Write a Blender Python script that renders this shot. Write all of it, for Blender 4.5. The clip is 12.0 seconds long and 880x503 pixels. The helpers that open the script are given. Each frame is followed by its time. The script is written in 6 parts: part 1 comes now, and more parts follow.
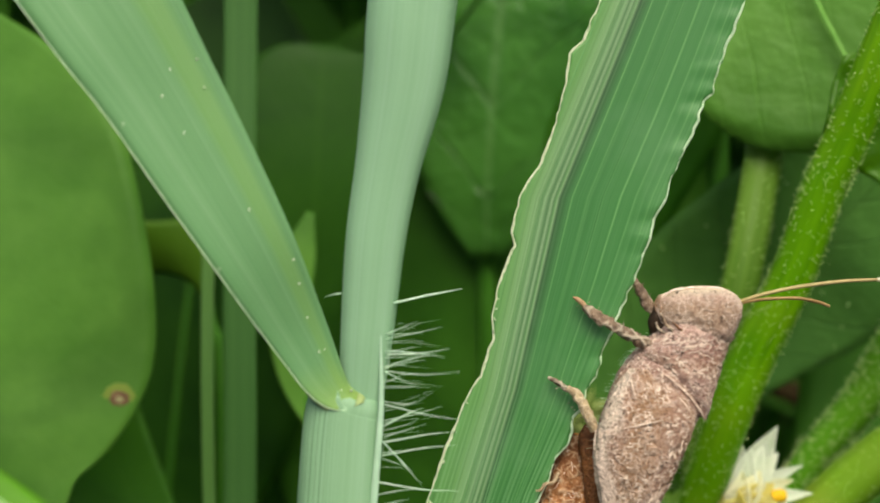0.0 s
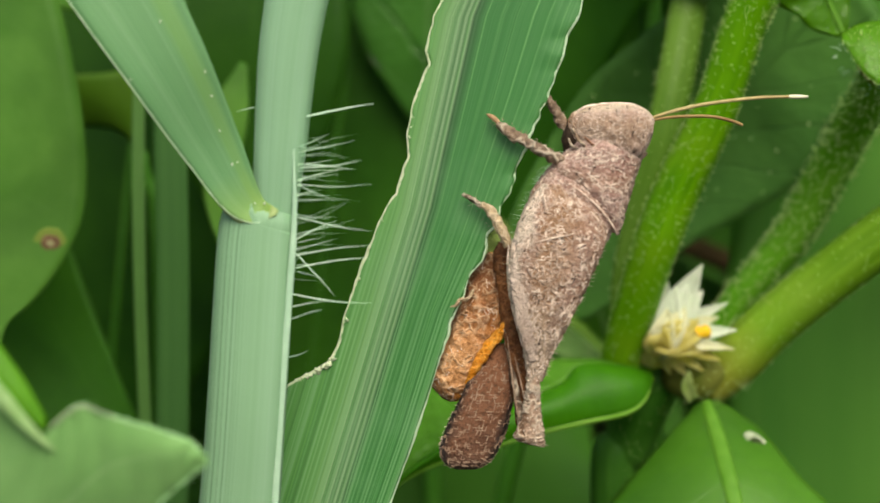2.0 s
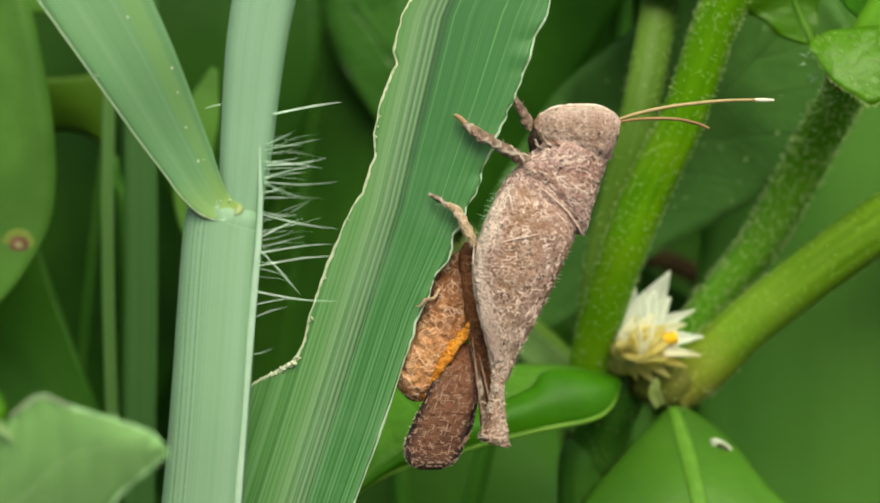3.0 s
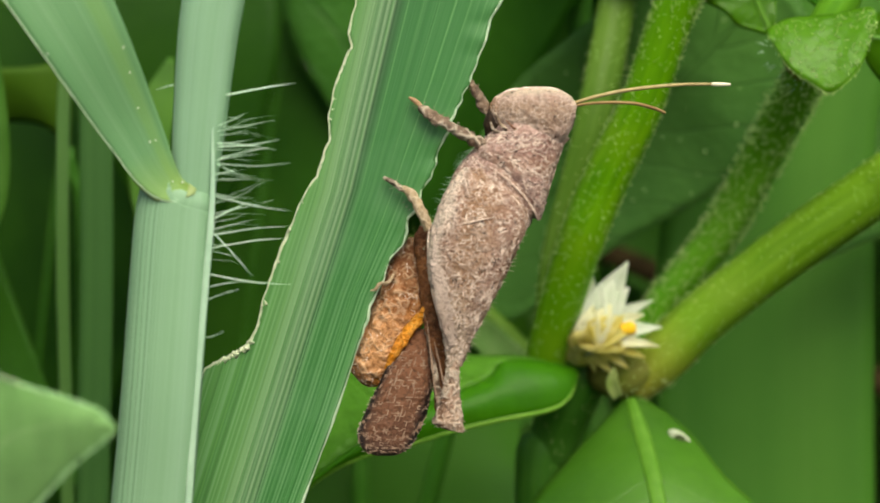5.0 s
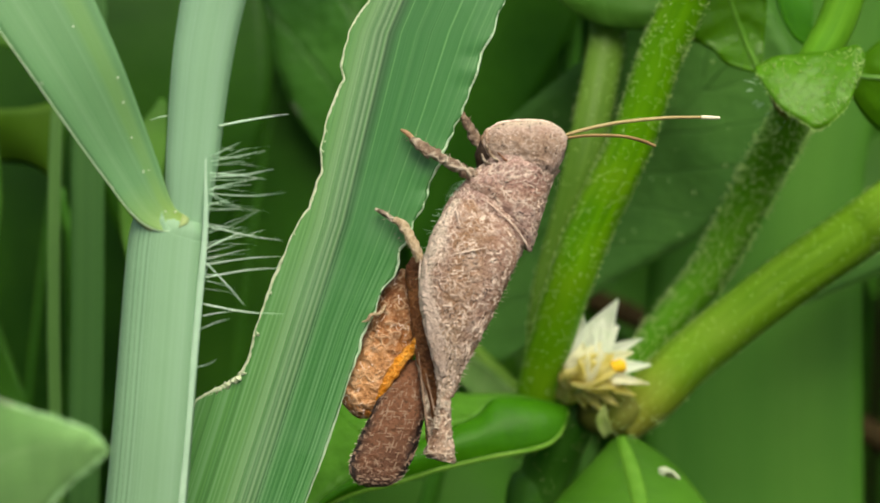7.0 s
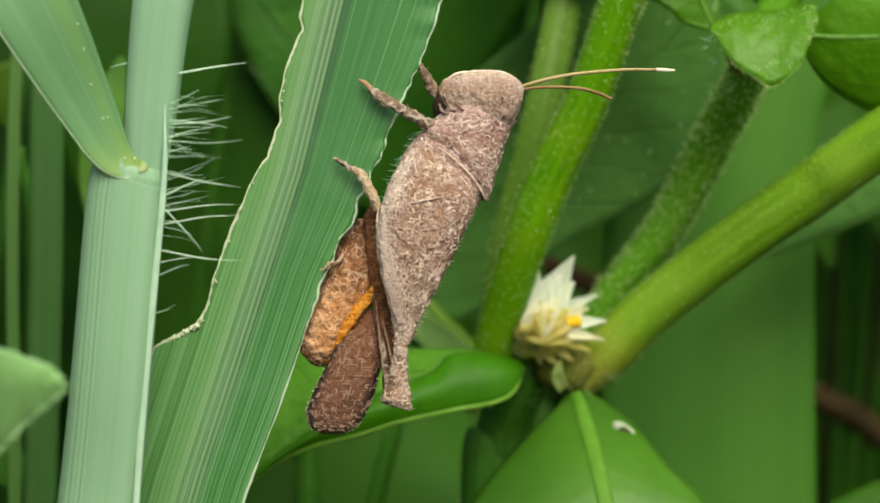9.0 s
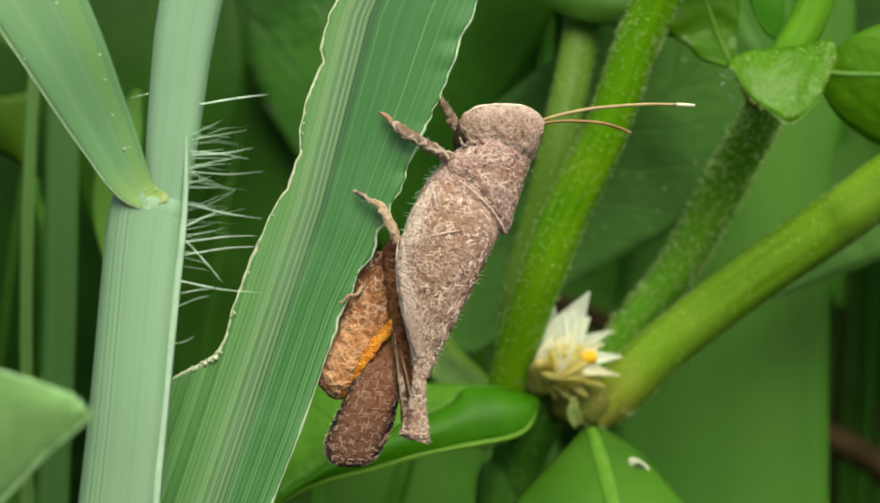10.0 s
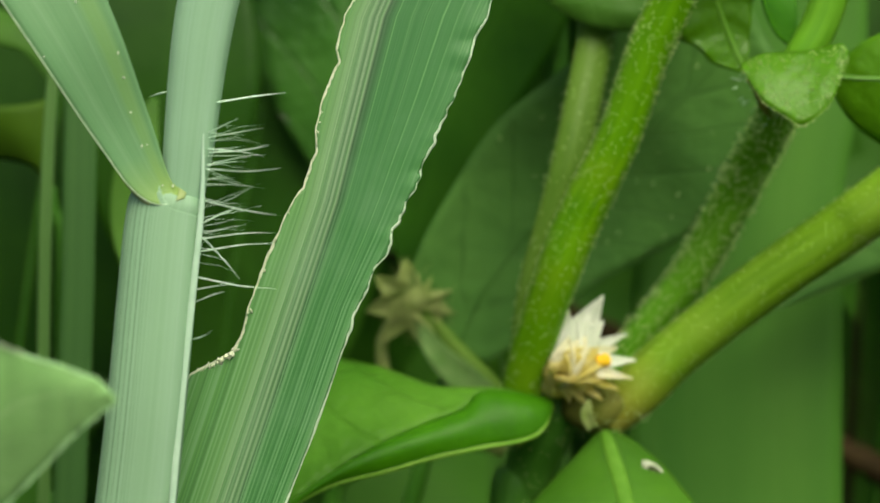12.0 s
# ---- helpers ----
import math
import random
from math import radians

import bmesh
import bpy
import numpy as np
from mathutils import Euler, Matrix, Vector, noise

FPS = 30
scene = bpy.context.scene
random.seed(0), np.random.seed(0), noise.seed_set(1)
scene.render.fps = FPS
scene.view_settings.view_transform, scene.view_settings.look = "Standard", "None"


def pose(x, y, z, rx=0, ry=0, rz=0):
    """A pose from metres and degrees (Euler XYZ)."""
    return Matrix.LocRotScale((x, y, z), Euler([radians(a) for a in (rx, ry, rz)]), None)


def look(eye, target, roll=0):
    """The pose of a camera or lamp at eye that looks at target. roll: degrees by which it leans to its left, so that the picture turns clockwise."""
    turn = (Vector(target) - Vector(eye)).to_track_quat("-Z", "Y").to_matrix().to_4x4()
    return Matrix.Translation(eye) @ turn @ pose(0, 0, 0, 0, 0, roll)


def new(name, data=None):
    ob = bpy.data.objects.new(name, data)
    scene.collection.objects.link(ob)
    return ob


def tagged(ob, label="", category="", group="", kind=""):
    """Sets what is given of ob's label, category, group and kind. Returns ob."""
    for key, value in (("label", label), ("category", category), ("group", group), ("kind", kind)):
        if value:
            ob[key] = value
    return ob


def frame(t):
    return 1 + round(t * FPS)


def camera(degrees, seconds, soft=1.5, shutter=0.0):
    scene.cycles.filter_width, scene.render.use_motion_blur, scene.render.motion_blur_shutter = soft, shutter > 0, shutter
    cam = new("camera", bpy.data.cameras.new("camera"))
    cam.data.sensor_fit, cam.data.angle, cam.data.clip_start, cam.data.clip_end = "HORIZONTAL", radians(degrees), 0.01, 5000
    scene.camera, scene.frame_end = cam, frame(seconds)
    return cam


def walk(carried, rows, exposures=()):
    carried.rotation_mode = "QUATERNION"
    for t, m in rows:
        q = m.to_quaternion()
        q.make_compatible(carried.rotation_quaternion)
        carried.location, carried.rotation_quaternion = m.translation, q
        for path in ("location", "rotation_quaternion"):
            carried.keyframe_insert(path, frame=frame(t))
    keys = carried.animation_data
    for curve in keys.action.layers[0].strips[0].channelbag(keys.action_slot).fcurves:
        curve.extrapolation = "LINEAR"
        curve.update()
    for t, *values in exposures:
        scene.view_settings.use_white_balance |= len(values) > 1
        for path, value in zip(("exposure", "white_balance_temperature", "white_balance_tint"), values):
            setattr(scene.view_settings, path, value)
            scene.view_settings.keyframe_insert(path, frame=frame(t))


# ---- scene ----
# A grasshopper on a chewed grass blade among weeds. Plants are laid out in millimetres in a space
# that leans back with the slope of the view: x to the right, y up the stalks, z towards the viewer.
MM = 0.001
LEAN = pose(0, 0, 0.25, 70, 0, 0)


def leaned(x, y, z, rx, ry, rz):
    return LEAN @ pose(x * MM, y * MM, z * MM, rx, ry, rz)


def ground_y(z):
    """The height in the leaning space at which the soil lies, z millimetres from the middle plane."""
    return -(250 + 0.342 * z) / 0.94


# ---- camera ----
cam = camera(25.0, 12.0, soft=1.5, shutter=0.12)
cam.data.dof.use_dof = True
cam.data.dof.focus_distance = 0.154
cam.data.dof.aperture_fstop = 34
walk(cam, [
    (0.0, leaned(-6.54, 13.11, 147.5, 0.618, 2.767, -0.479)),
    (0.1, leaned(-5.556, 12.286, 147.292, 0.866, 3.067, -0.518)),
    (0.2, leaned(-4.572, 11.462, 147.084, 1.088, 2.881, -0.558)),
    (0.3, leaned(-3.588, 10.638, 146.876, 1.131, 2.887, -0.597)),
    (0.5, leaned(-1.62, 8.99, 146.46, 0.54, 3.152, -0.676)),
    (0.7, leaned(-1.912, 7.558, 146.904, -0.249, 3.091, -0.784)),
    (0.8, leaned(-2.058, 6.842, 147.126, -0.69, 3.03, -0.839)),
    (1.0, leaned(-2.35, 5.41, 147.57, -1.731, 2.953, -0.947)),
    (1.2, leaned(-2.47, 5.678, 147.902, -1.92, 2.795, -0.893)),
    (1.5, leaned(-2.65, 6.08, 148.4, -2.014, 2.706, -0.812)),
    (1.7, leaned(-2.326, 5.48, 148.432, -1.685, 2.693, -0.774)),
    (2.0, leaned(-1.84, 4.58, 148.48, -1.359, 2.15, -0.716)),
    (2.2, leaned(-1.884, 4.184, 148.476, -1.319, 1.787, -0.58)),
    (2.5, leaned(-1.95, 3.59, 148.47, -1.189, 1.565, -0.377)),
    (2.7, leaned(-1.502, 3.278, 148.53, -1.075, 1.581, -0.317)),
    (3.0, leaned(-0.83, 2.81, 148.62, -0.666, 1.565, -0.227)),
    (3.2, leaned(-0.743, 2.589, 148.511, -0.735, 1.554, -0.212)),
    (4.8, leaned(-0.047, 0.821, 147.639, -0.508, 0.915, -0.097)),
    (5.0, leaned(0.04, 0.6, 147.53, -0.275, 0.611, -0.082)),
    (5.2, leaned(0.024, 0.36, 147.466, -0.125, 0.178, -0.049)),
    (5.5, leaned(-0, 0, 147.37, 0.007, 0.006, -0)),
    (5.8, leaned(-0.354, -0.498, 147.49, 0.176, -0.122, -0.082)),
    (6.0, leaned(-0.59, -0.83, 147.57, 0.261, 0.091, -0.136)),
    (6.2, leaned(-0.39, -0.978, 147.678, 0.704, 0.2, -0.121)),
    (6.5, leaned(-0.09, -1.2, 147.84, 1.049, 0.333, -0.099)),
    (6.7, leaned(-0.174, -1.46, 147.958, 1.26, 0.226, -0.063)),
    (8.3, leaned(-0.846, -3.54, 148.902, 2.351, 0.336, 0.221)),
    (8.5, leaned(-0.93, -3.8, 149.02, 1.727, 0.016, 0.257)),
    (8.7, leaned(-0.638, -4.084, 149.216, 1.046, -0.615, 0.23)),
    (9.0, leaned(-0.2, -4.51, 149.51, 1.122, -0.972, 0.189)),
    (9.2, leaned(-0.572, -4.474, 149.354, 1.292, -0.878, 0.271)),
    (9.5, leaned(-1.13, -4.42, 149.12, 1.564, -0.961, 0.395)),
    (9.7, leaned(-1.338, -4.656, 149.18, 1.855, -1.083, 0.471)),
    (10.0, leaned(-1.65, -5.01, 149.27, 2.261, -0.983, 0.585)),
    (10.2, leaned(-1.374, -5.362, 149.27, 2.499, -0.79, 0.531)),
    (10.5, leaned(-0.96, -5.89, 149.27, 2.815, -0.612, 0.45)),
    (10.7, leaned(-1.248, -5.654, 149.246, 3.046, -0.778, 0.433)),
    (11.0, leaned(-1.68, -5.3, 149.21, 2.973, -0.873, 0.408)),
    (11.2, leaned(-1.804, -5.552, 149.266, 3.012, -0.759, 0.461)),
    (11.5, leaned(-1.99, -5.93, 149.35, 2.793, -0.653, 0.541)),
    (12.0, leaned(-1.66, -7.37, 150.31, 3.084, -0.567, 0.623)),
])

# ---- light: bright overcast sky ----
world = bpy.data.worlds.new("sky")
scene.world = world
world.use_nodes = True
sky = world.node_tree.nodes.new("ShaderNodeTexSky")
sky.sky_type = "NISHITA"
sky.sun_disc = False
sky.sun_elevation, sky.sun_rotation = radians(64), radians(159)
sky.dust_density, sky.air_density, sky.ozone_density = 6.0, 1.0, 0.5
back = world.node_tree.nodes["Background"]
back.inputs["Strength"].default_value = 0.10
world.node_tree.links.new(sky.outputs["Color"], back.inputs["Color"])
sun = new("sun", bpy.data.lights.new("sun", "SUN"))
sun.data.energy, sun.data.angle, sun.data.color = 2.6, radians(48), (1.0, 0.95, 0.86)
sun.matrix_world = look((0.35, -0.9, 2.0), (0, 0, 0))
scene.view_settings.exposure = 0.3
scene.view_settings.use_white_balance = True
scene.view_settings.white_balance_temperature, scene.view_settings.white_balance_tint = 7000, -1


# ---- materials ----
def material(name):
    m = bpy.data.materials.new(name)
    m.use_nodes = True
    t = m.node_tree
    return m, t, t.nodes["Principled BSDF"]


def node(t, kind, **sockets):
    n = t.nodes.new(kind)
    for key, value in sockets.items():
        n.inputs[key].default_value = value
    return n


def math_node(t, op, a, b=None):
    n = t.nodes.new("ShaderNodeMath")
    n.operation = op
    for i, v in enumerate((a, b)):
        if v is None:
            continue
        if isinstance(v, (int, float)):
            n.inputs[i].default_value = v
        else:
            t.links.new(v, n.inputs[i])
    return n.outputs[0]


def ramp(t, fac, stops):
    n = t.nodes.new("ShaderNodeValToRGB")
    e = n.color_ramp.elements
    while len(e) < len(stops):
        e.new(0.5)
    for el, (p, c) in zip(e, stops):
        el.position = p
        el.color = (*c, 1)
    t.links.new(fac, n.inputs[0])
    return n.outputs[0]


def mix(t, fac, a, b):
    n = t.nodes.new("ShaderNodeMix")
    n.data_type = "RGBA"
    for i, v in ((0, fac), (6, a), (7, b)):
        if isinstance(v, (int, float)):
            n.inputs[i].default_value = v
        elif isinstance(v, tuple):
            n.inputs[i].default_value = (*v, 1)
        else:
            t.links.new(v, n.inputs[i])
    return n.outputs[2]


def coords(t, kind="Object", scale=(1, 1, 1)):
    c = t.nodes.new("ShaderNodeTexCoord")
    mp = t.nodes.new("ShaderNodeMapping")
    mp.inputs["Scale"].default_value = scale
    t.links.new(c.outputs[kind], mp.inputs["Vector"])
    return mp.outputs["Vector"]


def noise_of(t, vector, scale, detail=4.0, rough=0.55, distort=0.0):
    n = node(t, "ShaderNodeTexNoise", Scale=scale, Detail=detail, Roughness=rough, Distortion=distort)
    t.links.new(vector, n.inputs["Vector"])
    return n.outputs["Fac"]


def bump(t, bsdf, height, strength, distance):
    b = node(t, "ShaderNodeBump", Strength=strength, Distance=distance)
    t.links.new(height, b.inputs["Height"])
    t.links.new(b.outputs["Normal"], bsdf.inputs["Normal"])
    return b


def thin(m, t, bsdf, colour, share):
    """Lets a share of the light through, as a leaf does."""
    tr = node(t, "ShaderNodeBsdfTranslucent")
    if isinstance(colour, tuple):
        tr.inputs["Color"].default_value = (*colour, 1)
    else:
        t.links.new(colour, tr.inputs["Color"])
    sh = node(t, "ShaderNodeMixShader", Fac=share)
    t.links.new(bsdf.outputs[0], sh.inputs[1])
    t.links.new(tr.outputs[0], sh.inputs[2])
    t.links.new(sh.outputs[0], t.nodes["Material Output"].inputs["Surface"])


def split_uv(t):
    c = t.nodes.new("ShaderNodeTexCoord")
    s = t.nodes.new("ShaderNodeSeparateXYZ")
    t.links.new(c.outputs["UV"], s.inputs[0])
    return s.outputs[0], s.outputs[1]


def grass_material(name, dark, light, pale, across=60.0, along=1.2, rib=None, gloss=0.45, share=0.25, streak=0.5, foot=None, grooves=None):
    """Parallel-veined grass: streaks that run with the blade, at two widths, and dark grooves in one zone across it."""
    m, t, b = material(name)
    b.inputs["Specular IOR Level"].default_value = 0.35
    fine = noise_of(t, coords(t, "UV", (across, along, 1)), 1.0, 3, 0.6)
    broad = noise_of(t, coords(t, "UV", (across * 0.18, along * 0.6, 1)), 1.0, 2, 0.5)
    cloud = noise_of(t, coords(t, "Object"), 160.0, 3)
    base = ramp(t, broad, [(0.3, dark), (0.7, light)])
    lines = ramp(t, fine, [(0.52, (0, 0, 0)), (0.68, (1, 1, 1))])
    n = t.nodes.new("ShaderNodeMath")
    n.operation = "MULTIPLY"
    n.inputs[1].default_value = streak
    t.links.new(lines, n.inputs[0])
    c = mix(t, n.outputs[0], base, pale)
    c = mix(t, math_node(t, "MULTIPLY", cloud, 0.25), c, tuple(0.6 * v for v in dark))
    if rib:
        u, _ = split_uv(t)
        off = math_node(t, "ABSOLUTE", math_node(t, "SUBTRACT", u, rib[0]))
        band = ramp(t, off, [(rib[1] * 0.4, (1, 1, 1)), (rib[1], (0, 0, 0))])
        c = mix(t, math_node(t, "MULTIPLY", band, rib[3]), c, rib[2])
    if grooves:
        u, _ = split_uv(t)
        zone = ramp(t, u, [(grooves[0], (0, 0, 0)), (grooves[1], (1, 1, 1)), (grooves[2], (1, 1, 1)), (grooves[3], (0.1, 0.1, 0.1))])
        slit = ramp(t, noise_of(t, coords(t, "UV", (170, 0.5, 1)), 1.0, 2, 0.5), [(0.36, (0.75, 0.75, 0.75)), (0.45, (0, 0, 0))])
        c = mix(t, math_node(t, "MULTIPLY", zone, slit), c, (0.07, 0.17, 0.08))
    if foot:
        _, v = split_uv(t)
        c = mix(t, ramp(t, v, [(0.02, (1, 1, 1)), (foot[0], (0, 0, 0))]), c, foot[1])
    t.links.new(c, b.inputs["Base Color"])
    b.inputs["Roughness"].default_value = gloss
    bump(t, b, fine, 0.35, 0.00012)
    thin(m, t, b, c, share)
    return m


def leaf_material(name, dark, light, vein, gloss=0.4, share=0.3, veins=9.0, grain=900.0, strength=0.5, relief=0.35):
    """Broad leaf: side veins that leave the midrib at a slant, mottling, and a fine quilted relief."""
    m, t, b = material(name)
    b.inputs["Specular IOR Level"].default_value = 0.3 if gloss < 0.3 else 0.17
    u, v = split_uv(t)
    half = math_node(t, "ABSOLUTE", math_node(t, "SUBTRACT", u, 0.5))
    wob = noise_of(t, coords(t, "UV", (3, 5, 1)), 1.0, 2)
    slant = math_node(t, "SUBTRACT", math_node(t, "ADD", v, math_node(t, "MULTIPLY", wob, 0.08)), math_node(t, "MULTIPLY", half, 0.45))
    saw = math_node(t, "ABSOLUTE", math_node(t, "SINE", math_node(t, "MULTIPLY", slant, veins * 3.1416)))
    lines = ramp(t, saw, [(0.0, (1, 1, 1)), (0.13, (0, 0, 0))])
    mid = ramp(t, half, [(0.006, (1, 1, 1)), (0.03, (0, 0, 0))])
    cloud = noise_of(t, coords(t, "Object"), 75.0, 4, 0.6)
    spots = noise_of(t, coords(t, "Object"), grain, 3)
    c = ramp(t, cloud, [(0.3, dark), (0.72, light)])
    wide = noise_of(t, coords(t, "Object"), 32.0, 3, 0.6, 0.8)
    c = mix(t, ramp(t, wide, [(0.42, (0, 0, 0)), (0.68, (0.6, 0.6, 0.6))]), c, tuple(min(1.0, 1.4 * x) for x in light))
    c = mix(t, ramp(t, wide, [(0.32, (0.5, 0.5, 0.5)), (0.46, (0, 0, 0))]), c, tuple(0.6 * x for x in dark))
    c = mix(t, math_node(t, "MULTIPLY", spots, 0.3), c, tuple(0.7 * x for x in dark))
    c = mix(t, math_node(t, "MULTIPLY", lines, 0.35 * strength), c, vein)
    c = mix(t, math_node(t, "MULTIPLY", mid, 0.7 * strength), c, vein)
    t.links.new(c, b.inputs["Base Color"])
    b.inputs["Roughness"].default_value = gloss
    quilt = noise_of(t, coords(t, "Object"), 420.0, 2)
    h = math_node(t, "SUBTRACT", math_node(t, "ADD", math_node(t, "MULTIPLY", spots, 0.4), math_node(t, "MULTIPLY", quilt, 0.6)), math_node(t, "MULTIPLY", lines, min(1.0, strength * 0.9)))
    bump(t, b, h, relief, 0.0004 if relief < 0.5 else 0.0009)
    thin(m, t, b, c, share)
    return m


def stem_material(name, dark, light, pale, gloss=0.4, share=0.12, foot=None):
    m, t, b = material(name)
    b.inputs["Specular IOR Level"].default_value = 0.2
    long = noise_of(t, coords(t, "UV", (14, 3, 1)), 1.0, 3)
    cloud = noise_of(t, coords(t, "Object"), 120.0, 4)
    c = ramp(t, long, [(0.3, dark), (0.65, light)])
    c = mix(t, ramp(t, cloud, [(0.45, (0, 0, 0)), (0.75, (0.6, 0.6, 0.6))]), c, pale)
    if foot:
        _, v = split_uv(t)
        c = mix(t, ramp(t, v, [(foot[0], (0.5, 0.5, 0.5)), (foot[1], (0, 0, 0))]), c, foot[2])
    t.links.new(c, b.inputs["Base Color"])
    b.inputs["Roughness"].default_value = gloss
    bump(t, b, long, 0.3, 0.0003)
    thin(m, t, b, c, share)
    return m


def hide_material(name, dark, light, line, scale=1400.0, lines=0.7, gloss=0.75, tall=0.0004, zones=(), pits=0.0):
    """Insect cuticle: granular, with pale wandering ridges, dark pits and broad patches of other tints."""
    m, t, b = material(name)
    b.inputs["Specular IOR Level"].default_value = 0.3
    o = coords(t, "Object")
    warp = t.nodes.new("ShaderNodeTexNoise")
    warp.inputs["Scale"].default_value = scale * 0.5
    t.links.new(o, warp.inputs["Vector"])
    add = t.nodes.new("ShaderNodeVectorMath")
    add.operation = "MULTIPLY_ADD"
    add.inputs[1].default_value = (0.0011, 0.0011, 0.0011)
    t.links.new(warp.outputs["Color"], add.inputs[0])
    t.links.new(o, add.inputs[2])
    vo = t.nodes.new("ShaderNodeTexVoronoi")
    vo.feature = "DISTANCE_TO_EDGE"
    vo.inputs["Scale"].default_value = scale
    t.links.new(add.outputs[0], vo.inputs["Vector"])
    ridge = ramp(t, vo.outputs["Distance"], [(0.05, (1, 1, 1)), (0.17, (0, 0, 0))])
    grain = noise_of(t, o, scale * 2.4, 4, 0.7)
    cloud = noise_of(t, o, scale * 0.16, 4, 0.6)
    broken = ramp(t, noise_of(t, o, scale * 0.45, 2), [(0.40, (0, 0, 0)), (0.52, (1, 1, 1))])
    c = ramp(t, cloud, [(0.3, dark), (0.65, light)])
    if zones:
        u, v = split_uv(t)
        wob = math_node(t, "MULTIPLY", math_node(t, "SUBTRACT", noise_of(t, o, scale * 0.3, 3), 0.5), 0.15)
        ways = {"u": math_node(t, "ADD", u, wob), "v": math_node(t, "ADD", v, wob)}
        for axis, stops, tint in zones:
            c = mix(t, ramp(t, ways[axis], [(p, (k, k, k)) for p, k in stops]), c, tint)
    c = mix(t, ramp(t, grain, [(0.36, (0.6, 0.6, 0.6)), (0.5, (0, 0, 0))]), c, tuple(0.5 * v for v in dark))
    if pits:
        hollow = node(t, "ShaderNodeTexVoronoi", Scale=scale * 0.75)
        t.links.new(add.outputs[0], hollow.inputs["Vector"])
        some = ramp(t, noise_of(t, o, scale * 0.22, 2), [(0.48, (0, 0, 0)), (0.6, (pits, pits, pits))])
        c = mix(t, math_node(t, "MULTIPLY", some, ramp(t, hollow.outputs["Distance"], [(0.16, (1, 1, 1)), (0.3, (0, 0, 0))])), c, (0.05, 0.025, 0.015))
    c = mix(t, ramp(t, grain, [(0.56, (0, 0, 0)), (0.7, (0.4, 0.4, 0.4))]), c, line)
    fac = math_node(t, "MULTIPLY", math_node(t, "MULTIPLY", ridge, broken), lines)
    c = mix(t, fac, c, line)
    t.links.new(c, b.inputs["Base Color"])
    b.inputs["Roughness"].default_value = gloss
    bump(t, b, math_node(t, "ADD", grain, math_node(t, "MULTIPLY", math_node(t, "MULTIPLY", ridge, broken), lines * 1.2)), 0.6, tall)
    return m


def plain_material(name, a, c2, gloss=0.5, scale=900.0, share=0.0, sheen=0.25):
    m, t, b = material(name)
    n = noise_of(t, coords(t, "Object"), scale, 4)
    c = ramp(t, n, [(0.3, a), (0.7, c2)])
    t.links.new(c, b.inputs["Base Color"])
    b.inputs["Roughness"].default_value = gloss
    b.inputs["Specular IOR Level"].default_value = sheen
    bump(t, b, n, 0.2, 0.0002)
    if share:
        thin(m, t, b, c, share)
    return m


